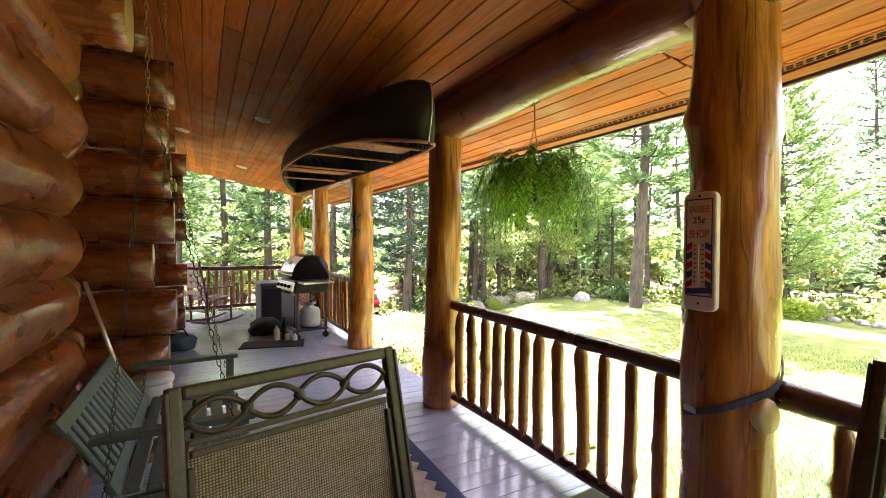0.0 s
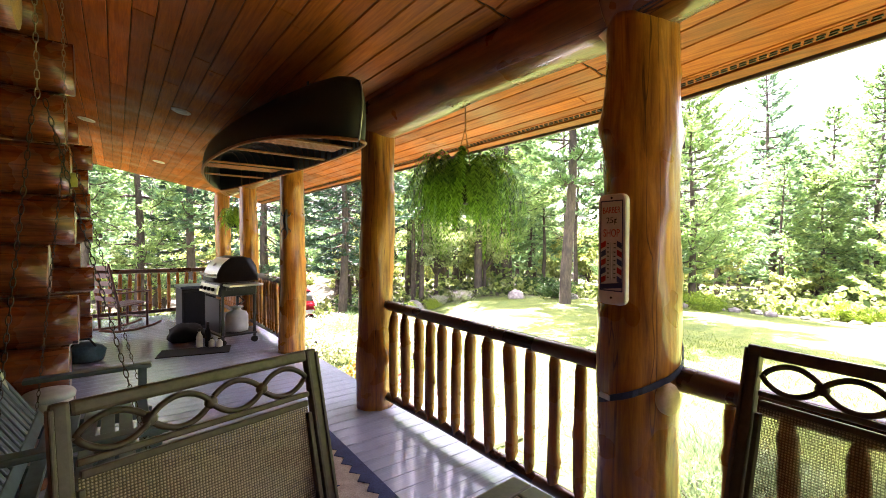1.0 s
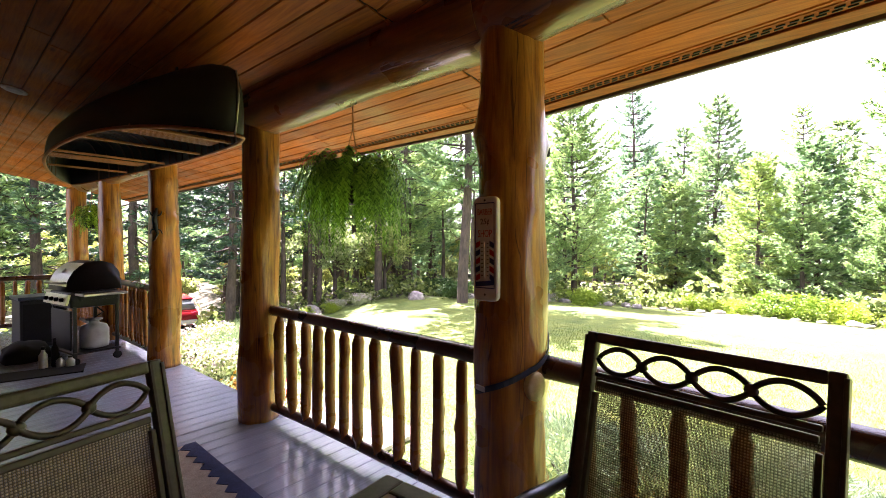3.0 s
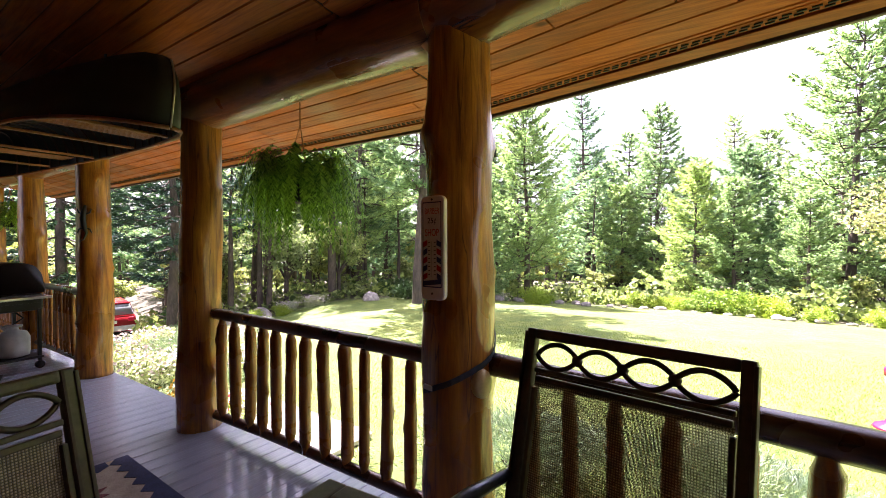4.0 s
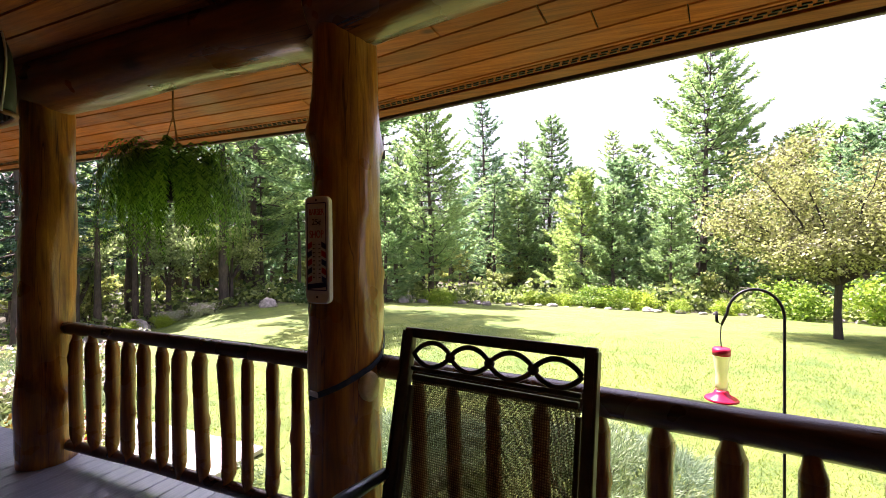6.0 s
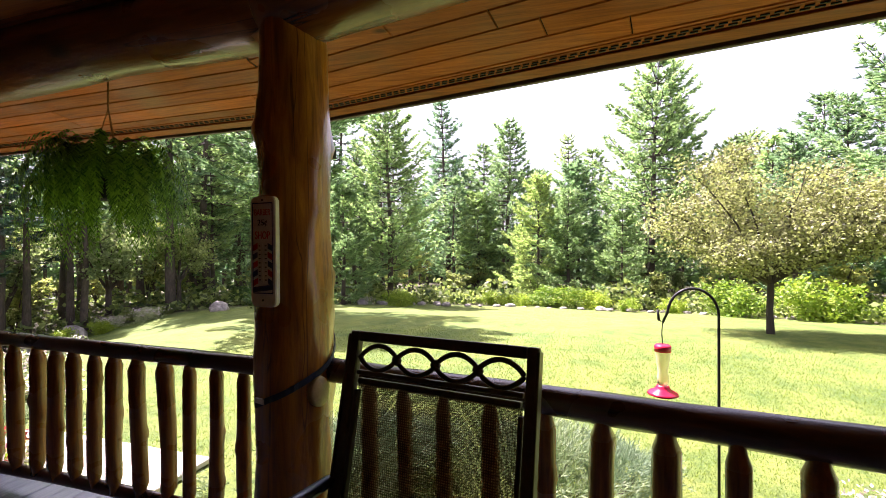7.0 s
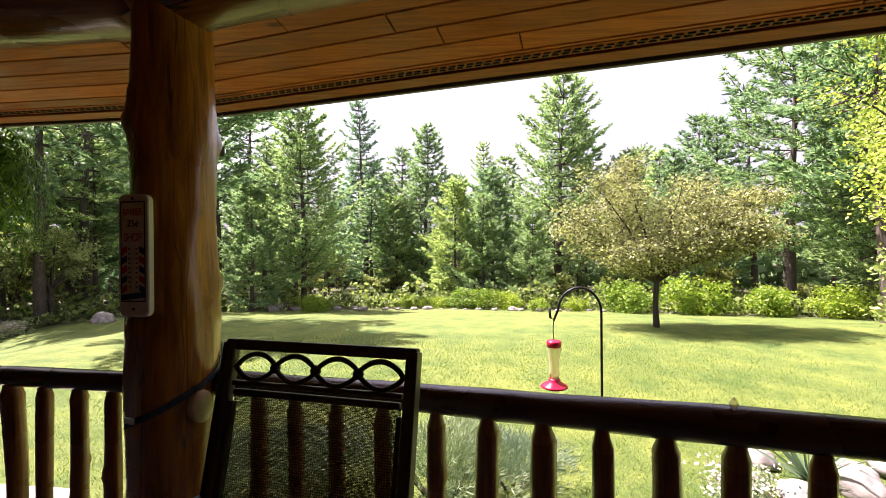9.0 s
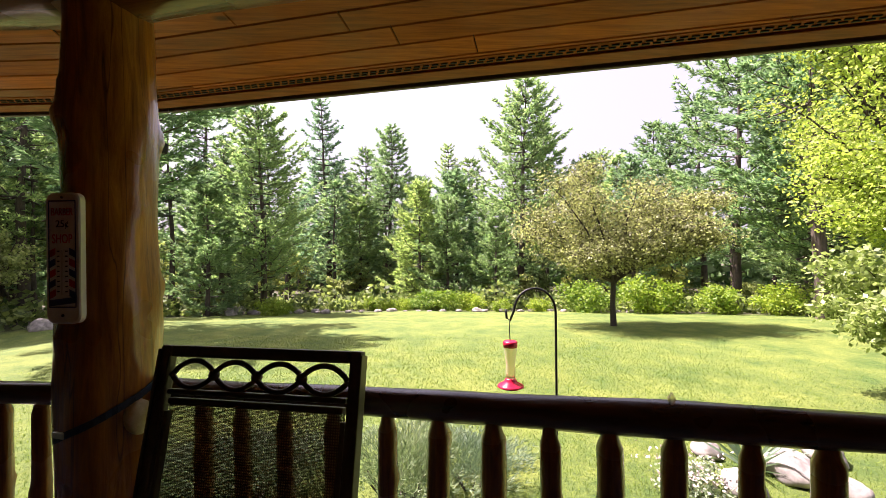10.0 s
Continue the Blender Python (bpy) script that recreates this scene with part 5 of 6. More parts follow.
post_strap()
a = radians(247)
ob = lathe(bmesh.new(), [(0.064, -0.06), (0.060, 0.000), (0.054, 0.010), (0.004, 0.012)], 20)
bmesh.ops.scale(ob, vec=(0.75, 1.1, 1), verts=ob.verts)
knot = part("sawn_knot", ob, M_STUB, soft=True)
knot.matrix_world = Matrix.Translation((POST_X + (on_post(a, 0.84) + 0.02) * math.cos(a), POST_Y[0] + (on_post(a, 0.84) + 0.02) * math.sin(a), 0.84)) @ Matrix.Rotation(a, 4, 'Z') @ Matrix.Rotation(radians(90), 4, 'Y') @ Matrix.Rotation(radians(90), 4, 'Z')
tagged(knot, "pale sawn branch stub on the varnished log post", "branch stub")
a = radians(-24)
bm = box(bmesh.new(), (0.04, 0.03, 0.05), None, 0.008)
brk = part("post_bracket", bm, M_IRON)
brk.matrix_world = Matrix.Translation((POST_X + (on_post(a, 1.93) + 0.012) * math.cos(a), POST_Y[0] + (on_post(a, 1.93) + 0.012) * math.sin(a), 1.93)) @ Matrix.Rotation(a, 4, 'Z')
tagged(brk, "small black metal bracket on the log post", "bracket")


def gecko():
    """A small lizard ornament of dark metal on the third post."""
    a = radians(232)
    m = Matrix.Translation((POST_X + 0.16 * math.cos(a), POST_Y[2] + 0.16 * math.sin(a), 1.72)) @ Matrix.Rotation(a + radians(90), 4, 'Z')
    ob = thing("lizard_ornament", "dark metal lizard ornament fixed to a log post", "ornament", m=m)
    part("body", add_tube(bmesh.new(), [(0.01, -0.02, 0.17), (0, -0.025, 0.11), (-0.01, -0.03, 0.03), (0.0, -0.028, -0.06), (0.02, -0.022, -0.13), (-0.01, -0.02, -0.2), (-0.045, -0.018, -0.22)], [0.012, 0.024, 0.03, 0.026, 0.014, 0.008, 0.003], 8), M_IRON, ob, soft=True)
    for s in (-1, 1):
        for z, up in ((0.07, 1), (-0.07, -1)):
            part("leg", add_tube(bmesh.new(), [(0, -0.022, z), (s * 0.05, -0.018, z + up * 0.02), (s * 0.065, -0.016, z + up * 0.06)], [0.01, 0.008, 0.006], 6), M_IRON, ob, soft=True)


gecko()


# ---- grill corner ----
def grill():
    ob = thing("barbecue_grill", "black and steel gas barbecue grill with domed lid closed", "grill", m=pose(1.50, 7.25, 0, 0, 0, 9))
    # the front faces -x, the lid's axis runs along y
    bm = bmesh.new()
    prof = [(-0.27, 0.90), (-0.265, 1.0), (-0.20, 1.13), (-0.08, 1.23), (0.06, 1.26), (0.18, 1.22), (0.25, 1.12), (0.27, 0.98), (0.27, 0.90)]
    sides = [[bm.verts.new((x, y, z)) for x, z in prof] for y in (-0.34, 0.34)]
    for i in range(len(prof) - 1):
        bm.faces.new((sides[0][i], sides[0][i + 1], sides[1][i + 1], sides[1][i]))
    bm.faces.new(sides[0])
    bm.faces.new(sides[1])
    bmesh.ops.bevel(bm, geom=bm.edges[:], offset=0.012, segments=2, affect='EDGES')
    lid = part("lid", bm, M_IRON, ob, "black enamel domed lid", True)
    bm = bmesh.new()
    rows = [[bm.verts.new((x - 0.010, y, z + 0.008)) for y in (-0.27, -0.09, 0.09, 0.27)] for x, z in ((-0.268, 0.95), (-0.265, 1.0), (-0.235, 1.07), (-0.20, 1.13), (-0.145, 1.185), (-0.09, 1.226))]
    for p, q in zip(rows, rows[1:]):
        for i in range(3):
            bm.faces.new((p[i], p[i + 1], q[i + 1], q[i]))
    part("lid_panel", bm, M_STEEL, ob, "brushed steel lid front", True)
    part("lid_handle", add_tube(bmesh.new(), [(-0.27, -0.24, 1.0), (-0.33, -0.24, 1.0), (-0.33, 0.24, 1.0), (-0.27, 0.24, 1.0)], 0.013, 8), M_STEEL, ob, soft=True)
    part("gauge", lathe(bmesh.new(), [(0.032, 0), (0.032, 0.012), (0.026, 0.016)], 18, Matrix.Translation((-0.21, 0, 1.14)) @ Matrix.Rotation(radians(-48), 4, 'Y')), M_TANK, ob)
    part("firebox", box(bmesh.new(), (0.52, 0.66, 0.2), Matrix.Translation((0, 0, 0.79)), 0.03), M_IRON, ob)
    part("control_panel", box(bmesh.new(), (0.03, 0.70, 0.13), Matrix.Translation((-0.29, 0, 0.80)) @ Matrix.Rotation(radians(14), 4, 'Y'), 0.006), M_STEEL, ob)
    for y in (-0.24, -0.08, 0.08, 0.24):
        part("knob", lathe(bmesh.new(), [(0.026, 0), (0.024, 0.03), (0.015, 0.034)], 14, Matrix.Translation((-0.305, y, 0.80)) @ Matrix.Rotation(radians(-90), 4, 'Y')), M_BLACK, ob)
    for s in (-1, 1):
        part("side_shelf", box(bmesh.new(), (0.46, 0.26, 0.03), Matrix.Translation((0, s * 0.49, 0.865)), 0.008), M_STEEL, ob)
        part("shelf_bracket", box(bmesh.new(), (0.4, 0.02, 0.06), Matrix.Translation((0, s * 0.42, 0.82)), 0.004), M_IRON, ob)
        for x in (-0.22, 0.22):
            part("leg", box(bmesh.new(), (0.035, 0.035, 0.62), Matrix.Translation((x, s * 0.32, 0.40)), 0.005), M_IRON, ob)
            part("caster", lathe(bmesh.new(), [(0.01, -0.02), (0.045, -0.018), (0.045, 0.018), (0.01, 0.02)], 16, Matrix.Translation((x, s * 0.32, 0.046)) @ Matrix.Rotation(radians(90), 4, 'X')), M_BLACK, ob)
    part("bottom_shelf", box(bmesh.new(), (0.5, 0.7, 0.025), Matrix.Translation((0, 0, 0.14)), 0.006), M_IRON, ob)
    part("cart_door", box(bmesh.new(), (0.02, 0.6, 0.48), Matrix.Translation((-0.24, 0.02, 0.42)), 0.006), M_IRON, ob)
    tank = part("gas_bottle", lathe(bmesh.new(), [(0.10, 0.155), (0.15, 0.17), (0.155, 0.22), (0.155, 0.38), (0.13, 0.44), (0.06, 0.465), (0.05, 0.50), (0.09, 0.505), (0.09, 0.52), (0.02, 0.53)], 24, Matrix.Translation((0.04, -0.14, 0))), M_TANK, ob, "dented pale grey gas bottle", True)
    part("hose", add_tube(bmesh.new(), [(0.04, -0.14, 0.53), (0.12, -0.2, 0.6), (0.1, -0.05, 0.66), (0.05, 0.0, 0.7)], 0.01, 6), M_BLACK, ob, soft=True)


grill()

ob = thing("storage_cabinet", "dark grey storage cabinet with a pale top behind the grill", "cabinet", m=pose(1.22, 8.6, 0, 0, 0, 4))
part("body", box(bmesh.new(), (0.5, 0.52, 0.66), Matrix.Translation((0, 0, 0.36)), 0.015), M_IRON, ob)
part("top", box(bmesh.new(), (0.54, 0.56, 0.04), Matrix.Translation((0, 0, 0.72)), 0.012), M_ARM, ob, "slate grey top")
part("door_panel", box(bmesh.new(), (0.44, 0.012, 0.56), Matrix.Translation((0, -0.262, 0.36)), 0.006), M_BLACK, ob)
for sx in (-0.2, 0.2):
    for sy in (-0.2, 0.2):
        part("foot", box(bmesh.new(), (0.05, 0.05, 0.035), Matrix.Translation((sx, sy, 0.0175)), 0.005), M_BLACK, ob)

bm = bmesh.new()
box(bm, (0.84, 0.42, 0.012), None, 0.004, 1)
mat_ob = part("floor_mat", bm, M_BLACK)
mat_ob.matrix_world = pose(0.98, 6.80, 0.0075, 0, 0, -14)
tagged(mat_ob, "thin black rubber mat in front of the grill", "mat")


def bottle(m, h, r, material, label):
    ob = thing("bottle", label, "bottle", "bottles by the grill", m=m)
    part("body", lathe(bmesh.new(), [(r * 0.9, 0), (r, 0.01), (r, h * 0.62), (r * 0.45, h * 0.78), (r * 0.42, h * 0.9)], 16), material, ob, soft=True)
    part("cap", lathe(bmesh.new(), [(r * 0.5, h * 0.88), (r * 0.5, h), (r * 0.4, h * 1.01)], 12), M_IRON, ob)


bottle(Matrix.Translation((1.06, 7.02, 0)), 0.26, 0.042, M_TANK, "tall pale lighter-fluid bottle beside the grill")
bottle(Matrix.Translation((1.17, 7.06, 0)), 0.34, 0.035, M_BLACK, "slim dark bottle beside the grill")
bottle(Matrix.Translation((1.20, 6.94, 0)), 0.14, 0.04, M_STEEL, "short metal can beside the grill")
bottle(Matrix.Translation((1.29, 6.90, 0)), 0.13, 0.045, M_TANK, "small pale can beside the grill wheel")


def lump(name, m, size, material, seed, label, category, kind=""):
    """A soft or stony lump, flat underneath, with an uneven surface."""
    bm = bmesh.new()
    bmesh.ops.create_icosphere(bm, subdivisions=3, radius=1.0)
    for v in bm.verts:
        d = 1 + 0.3 * noise.noise(v.co * 1.3 + Vector((seed * 3.7, 0, seed))) + 0.06 * noise.noise(v.co * 7 + Vector((0, seed, 0))) + 0.1 * noise.noise(v.co * 3.5 + Vector((seed, seed, 0)))
        v.co = Vector((v.co.x * d * size[0], v.co.y * d * size[1], max(-0.55, v.co.z * d) * size[2]))
    ob = part(name, bm, material, soft=True)
    ob.matrix_world = m
    return tagged(ob, label, category, kind=kind)


lump("garden_hose_bag", Matrix.Translation((0.98, 7.7, 0.085)), (0.26, 0.3, 0.15), M_BLACK, 1, "crumpled black cover lying beside the grill", "cover")
bag = thing("duffel_bag", "dark teal canvas bag slumped against the log wall", "bag", m=Matrix.Translation((-0.18, 7.05, 0)))
b1 = lump("bag_body", Matrix(), (0.2, 0.17, 0.15), M_TEAL, 2, "", "")
b1.parent, b1.location = bag, (0, 0, 0.095)
part("bag_handle", add_tube(bmesh.new(), [(-0.12, -0.1, 0.2), (-0.06, -0.12, 0.3), (0.06, -0.12, 0.3), (0.12, -0.1, 0.2)], 0.012, 6), M_BLACK, bag, soft=True)


def rocker():
    ob = thing("rocking_chair", "dark red ladder-back wooden rocking chair near the railing", "rocking chair", m=pose(0.22, 9.15, 0, 0, 0, -58))
    for s in (-1, 1):
        x = s * 0.25
        part("rocker_runner", add_tube(bmesh.new(), [(x, -0.5, 0.10), (x, -0.25, 0.035), (x, 0.05, 0.02), (x, 0.35, 0.05), (x, 0.48, 0.09)], 0.02, 8), M_BURGUNDY, ob, soft=True)
        part("back_post", add_tube(bmesh.new(), [(x, -0.2, 0.05), (x, -0.22, 0.45), (x, -0.36, 1.12)], [0.02, 0.021, 0.016], 8), M_BURGUNDY, ob, soft=True)
        part("leg", add_tube(bmesh.new(), [(x, 0.24, 0.05), (x, 0.24, 0.62)], 0.019, 8), M_BURGUNDY, ob, soft=True)
        part("armrest", box(bmesh.new(), (0.07, 0.54, 0.022), Matrix.Translation((x, 0.02, 0.64)), 0.008), M_BURGUNDY, ob)
    for k in range(5):
        z = 0.55 + 0.125 * k
        part("back_slat", box(bmesh.new(), (0.48, 0.016, 0.075), Matrix.Translation((0, -0.235 - 0.21 * (z - 0.45), z)), 0.006), M_BURGUNDY, ob)
    for k in range(6):
        part("seat_slat", box(bmesh.new(), (0.5, 0.068, 0.018), Matrix.Translation((0, -0.17 + 0.082 * k, 0.42 + 0.006 * k)), 0.005), M_BURGUNDY, ob)
    for y, z in ((0.24, 0.2), (0.24, 0.38), (-0.21, 0.22)):
        part("stretcher", add_tube(bmesh.new(), [(-0.25, y, z), (0.25, y, z)], 0.012, 8), M_BURGUNDY, ob, soft=True)


rocker()


def mop():
    ob = thing("mop_bucket", "tall white pail with grey lid behind the swing", "pail", m=Matrix.Translation((-0.2, 3.86, 0)))
    part("pail", lathe(bmesh.new(), [(0.095, 0.0), (0.10, 0.02), (0.12, 0.49), (0.126, 0.50)], 24), M_WHITE, ob, soft=True)
    part("lid", lathe(bmesh.new(), [(0.132, 0.49), (0.135, 0.515), (0.12, 0.535), (0.03, 0.54)], 24), M_TANK, ob, "scuffed grey lid", True)
    b = thing("broom", "pale broom handle leaning against the log wall", "broom", m=Matrix.Translation((0, 0, 0)))
    part("handle", add_tube(bmesh.new(), [(-0.22, 3.68, 0.12), (-0.49, 3.45, 1.24)], 0.012, 10), M_STEEL, b, soft=True)
    part("brush", box(bmesh.new(), (0.22, 0.06, 0.13), Matrix.Translation((-0.21, 3.69, 0.065)) @ Matrix.Rotation(0.6, 4, 'Z'), 0.012), M_ASH, b)


mop()

# ---- feeder on its crook ----
def feeder():
    ob = thing("shepherd_hook", "slim black iron shepherd's crook standing in the lawn", "garden hook", m=Matrix.Translation((3.0, -0.76, 0)))
    pts = [Vector((0, 0, ground_z(3, -0.7) - 0.15)), Vector((0, 0, 0.4)), Vector((0, 0, 1.08))]
    for k in range(1, 15):
        a = radians(12.5 * k)
        pts.append(Vector((0, 0.125 - 0.125 * math.cos(a), 1.08 + 0.145 * math.sin(a))))
    pts += [Vector((0, 0.275, 1.03)), Vector((0, 0.295, 1.045)), Vector((0, 0.30, 1.10))]
    part("pole", add_tube(bmesh.new(), pts, 0.0075, 8), M_IRON, ob, soft=True)
    part("ground_prong", add_tube(bmesh.new(), [(0, -0.07, -0.45), (0, 0.07, -0.45)], 0.006, 6), M_IRON, ob)
    f = thing("hummingbird_feeder", "red and clear hummingbird feeder hanging from the crook", "bird feeder", m=Matrix.Translation((3.0, -0.485, 0.62)))
    part("saucer", lathe(bmesh.new(), [(0.02, 0.0), (0.06, 0.002), (0.082, 0.012), (0.075, 0.022), (0.04, 0.04), (0.034, 0.055), (0.03, 0.062)], 24), M_REDP, f, "bright red feeding dish", True)
    part("jar", lathe(bmesh.new(), [(0.028, 0.06), (0.031, 0.10), (0.027, 0.14), (0.033, 0.19), (0.041, 0.24), (0.041, 0.252)], 20), M_NECTAR, f, "clear waisted jar with pale nectar", True)
    part("cap", lathe(bmesh.new(), [(0.043, 0.25), (0.044, 0.28), (0.038, 0.288), (0.004, 0.29)], 20), M_REDP, f, "red screw cap", True)
    part("wire", add_tube(bmesh.new(), [(0, 0, 0.29), (0.004, 0.004, 0.35), (0, 0, 0.42)], 0.003, 5), M_IRON, f)


feeder()
fg = thing("rail_figurine", "small clear glass ornament standing on the rail", "ornament", m=Matrix.Translation(B @ Vector((-0.01, -2.06, 0.983))))
part("body", lathe(bmesh.new(), [(0.014, 0), (0.018, 0.014), (0.008, 0.032), (0.012, 0.046), (0.002, 0.062)], 12), M_NECTAR, fg, soft=True)


# ---- garden ----
def shrub(seed, w, h, material, leaves, leaf, label, category="shrub", name="shrub", grassy=False):
    rnd = random.Random(seed)
    ob = thing(name, label, category, "garden plants")
    quads, tubes = [], []
    for i in range(9):
        a = rnd.uniform(0, 6.28)
        tubes.append(([Vector((0, 0, -0.1)), Vector((math.cos(a) * w * 0.25, math.sin(a) * w * 0.25, h * 0.5))], [0.02, 0.006], 4))
    clumps = [Vector((rnd.gauss(0, 0.36) * w, rnd.gauss(0, 0.36) * w, h * rnd.uniform(0.15, 0.92))) for _ in range(26)]
    tris = []
    for c in clumps:
        k = 1 - 0.5 * (c.z / h)
        c.x, c.y = c.x * k, c.y * k
    if grassy:
        for i in range(leaves):
            c = clumps[rnd.randrange(26)] + Vector((rnd.gauss(0, 0.1) * w, rnd.gauss(0, 0.1) * w, rnd.gauss(0, 0.08) * h))
            out = Vector((c.x, c.y, 0.35 * w)).normalized()
            tris += blades(rnd, c, out, 4, leaf, leaf * 0.05, 0.7)
        tris_ob("foliage", tris, material, ob)
    else:
        for i in range(leaves):
            c = clumps[rnd.randrange(26)] + Vector((rnd.gauss(0, 0.13) * w, rnd.gauss(0, 0.13) * w, rnd.gauss(0, 0.1) * h))
            c.z = max(0.02, c.z)
            quads.append(leaf_quad(rnd, c, leaf * rnd.uniform(0.7, 1.3)))
        quads_ob("foliage", quads, material, ob)
    joined_tubes("stem", tubes, M_TRUNK, ob)
    return ob


bush = shrub(1, 1.5, 1.35, M_BUSH, 2600, 0.13, "rounded yellow-green shrub at the edge of the lawn")
put(bush, 18.6, -5.3, 0.95)
for x, y, s, a in ((17.9, -7.4, 1.05, 1), (16.9, -9.6, 0.8, 2), (20.3, 1.4, 0.75, 3), (20.0, 0.5, 0.7, 4), (20.3, -0.6, 0.6, 0.4), (19.6, -2.0, 0.42, 5), (19.2, -3.4, 0.45, 1.5), (20.6, 2.5, 0.45, 0.2), (20.9, 4.1, 0.5, 2.2), (16.8, 7.1, 0.5, 1.1), (15.8, -11.2, 0.8, 3.1), (20.9, 3.3, 0.4, 4.0)):
    put_copy(bush, x, y, s, a, "low yellow-green garden plant along the lawn's stone edge" if s < 0.6 else "")
dark_bush = shrub(2, 1.1, 0.75, leafy("dark_shrub_leaves", (0.025, 0.07, 0.02), (0.08, 0.15, 0.04), 0.3), 1800, 0.1, "low dark green shrub beside the lawn")
put(dark_bush, 15.5, 13.4, 1.1)
put_copy(dark_bush, 5.9, 12.6, 0.55, 2.0)
for x, y, s, a in ((8.7, 18.0, 1.0, 0.5), (9.2, 19.2, 1.1, 1.5), (9.8, 20.8, 1.2, 2.5)):
    put_copy(dark_bush, x, y, s, a, "dark green shrub in the shade near the parked car")
juniper = shrub(3, 1.1, 0.55, M_JUNIPER, 2300, 0.08, "spreading grey-green juniper below the railing", "juniper", "juniper", True)
put(juniper, 3.75, 0.30, 1.0)
for x, y, s, a in ((3.6, 1.5, 1.0, 2), (3.5, 2.1, 0.8, 3), (4.0, -0.25, 0.75, 1), (3.1, 5.6, 0.7, 4), (3.6, 7.6, 0.95, 0.7), (4.3, 9.2, 0.7, 1.9), (3.3, 9.6, 0.7, 3.3), (4.6, 10.6, 0.35, 5)):
    put_copy(juniper, x, y, s, a)
rosette = shrub(4, 0.75, 0.5, leafy("pale_flower_bed_leaves", (0.20, 0.25, 0.13), (0.50, 0.53, 0.35), 0.3), 1100, 0.07, "sunlit pale leafy perennials beside the deck", "perennial", "perennial")
pr = random.Random(8)
quads_ob("blossom", [leaf_quad(pr, Vector((pr.gauss(0, 0.26), pr.gauss(0, 0.26), pr.uniform(0.25, 0.52))), 0.055) for _ in range(420)], M_FLOWER, rosette, "pale pinkish white blossom")
put(rosette, 2.95, 6.9, 1.0)
for x, y, s, a in ((3.3, 8.3, 1.1, 1), (2.9, 4.7, 0.6, 2), (3.9, 6.4, 0.9, 3), (4.6, 7.9, 0.9, 4), (3.0, 10.2, 0.8, 5), (6.0, 9.3, 0.7, 0.5), (5.6, 11.6, 0.5, 2.5), (3.95, -2.0, 0.55, 0.6), (17.6, 9.0, 0.7, 4.1)):
    put_copy(rosette, x, y, s, a)
yucca = thing("yucca", "spiky green yucca beside pale garden stones", "yucca", "garden plants")
yr = random.Random(6)
tris_ob("leaves", [t for _ in range(46) for t in blades(yr, Vector((0, 0, 0.03)), Vector((yr.uniform(-1, 1), yr.uniform(-1, 1), 0.6)), 1, 0.6, 0.022, 0.3)], M_JUNIPER, yucca)
put(yucca, 4.35, -2.75, 0.9)
sr = random.Random(12)
for i, (x, y, s) in enumerate(((3.95, -2.45, 0.22), (4.2, -3.0, 0.28), (4.5, -3.5, 0.24), (3.9, -3.2, 0.2), (4.6, -2.5, 0.18), (2.95, 5.2, 0.13), (2.75, 4.5, 0.10), (3.0, 6.0, 0.14))):
    lump("garden_stone", Matrix.Translation((x, y, ground_z(x, y) + s * 0.2)), (s * 0.85, s * 0.65, s * 0.5), M_STONE, 20 + i, "pale pinkish garden stone beside the deck", "stone")
for i in range(26):
    y = 8.6 - 0.62 * i + sr.uniform(-0.15, 0.15)
    x = 20.2 - 0.02 * (y - 1) ** 2 + sr.uniform(-0.25, 0.25)
    s = sr.uniform(0.07, 0.19)
    lump("edging_stone", Matrix.Translation((x - 0.8, y, ground_z(x - 0.8, y) + s * 0.25)), (s, s * 1.3, s * 0.7), M_STONE, 40 + i, "pale fieldstone in the lawn's border", "stone")
for i, (x, y, s) in enumerate(((8.9, 15.4, 0.42), (10.0, 15.3, 0.36), (8.2, 15.9, 0.3), (12.9, 12.4, 0.3), (14.6, 11.0, 0.22), (17.2, 8.9, 0.2), (17.8, 8.2, 0.15), (18.4, 7.5, 0.18), (18.9, 6.8, 0.14), (19.2, 6.2, 0.16), (7.0, 16.2, 0.34))):
    lump("boulder", Matrix.Translation((x, y, ground_z(x, y) + s * 0.3)), (s, s * 1.2, s * 0.8), M_STONE, 80 + i, "pale grey boulder at the edge of the wood", "boulder")
for x, y, s, a in ((10.9, 14.9, 0.8, 0.4), (11.6, 14.2, 0.9, 1.7), (9.2, 16.1, 0.8, 4.4)):
    put_copy(rosette, x, y, s, a, "white flowering bush at the edge of the wood")
for x, y, s, a in ((9.6, 15.0, 0.35, 0.3), (10.4, 14.6, 0.3, 1.3), (18.0, 7.3, 0.42, 2.0)):
    put_copy(bush, x, y, s, a, "low yellow-green plant between pale boulders")
put_copy(dark_bush, 13.9, 11.2, 0.9, 3.0, "rounded dark green mound plant at the lawn's edge")
fl = thing("flower_clump", "clump of red and yellow flowers beside the deck step", "flowers", m=Matrix.Translation((2.62, 4.72, ground_z(2.6, 4.7))))
fr2 = random.Random(5)
quads_ob("petals", [leaf_quad(fr2, Vector((fr2.gauss(0, 0.12), fr2.gauss(0, 0.12), fr2.uniform(0.2, 0.42))), 0.06) for _ in range(160)], M_RED, fl, "red petals")
quads_ob("yellow_petals", [leaf_quad(fr2, Vector((fr2.gauss(0, 0.12), 0.5 + fr2.gauss(0, 0.12), fr2.uniform(0.2, 0.42))), 0.06) for _ in range(160)], M_YELLOW, fl, "yellow petals")
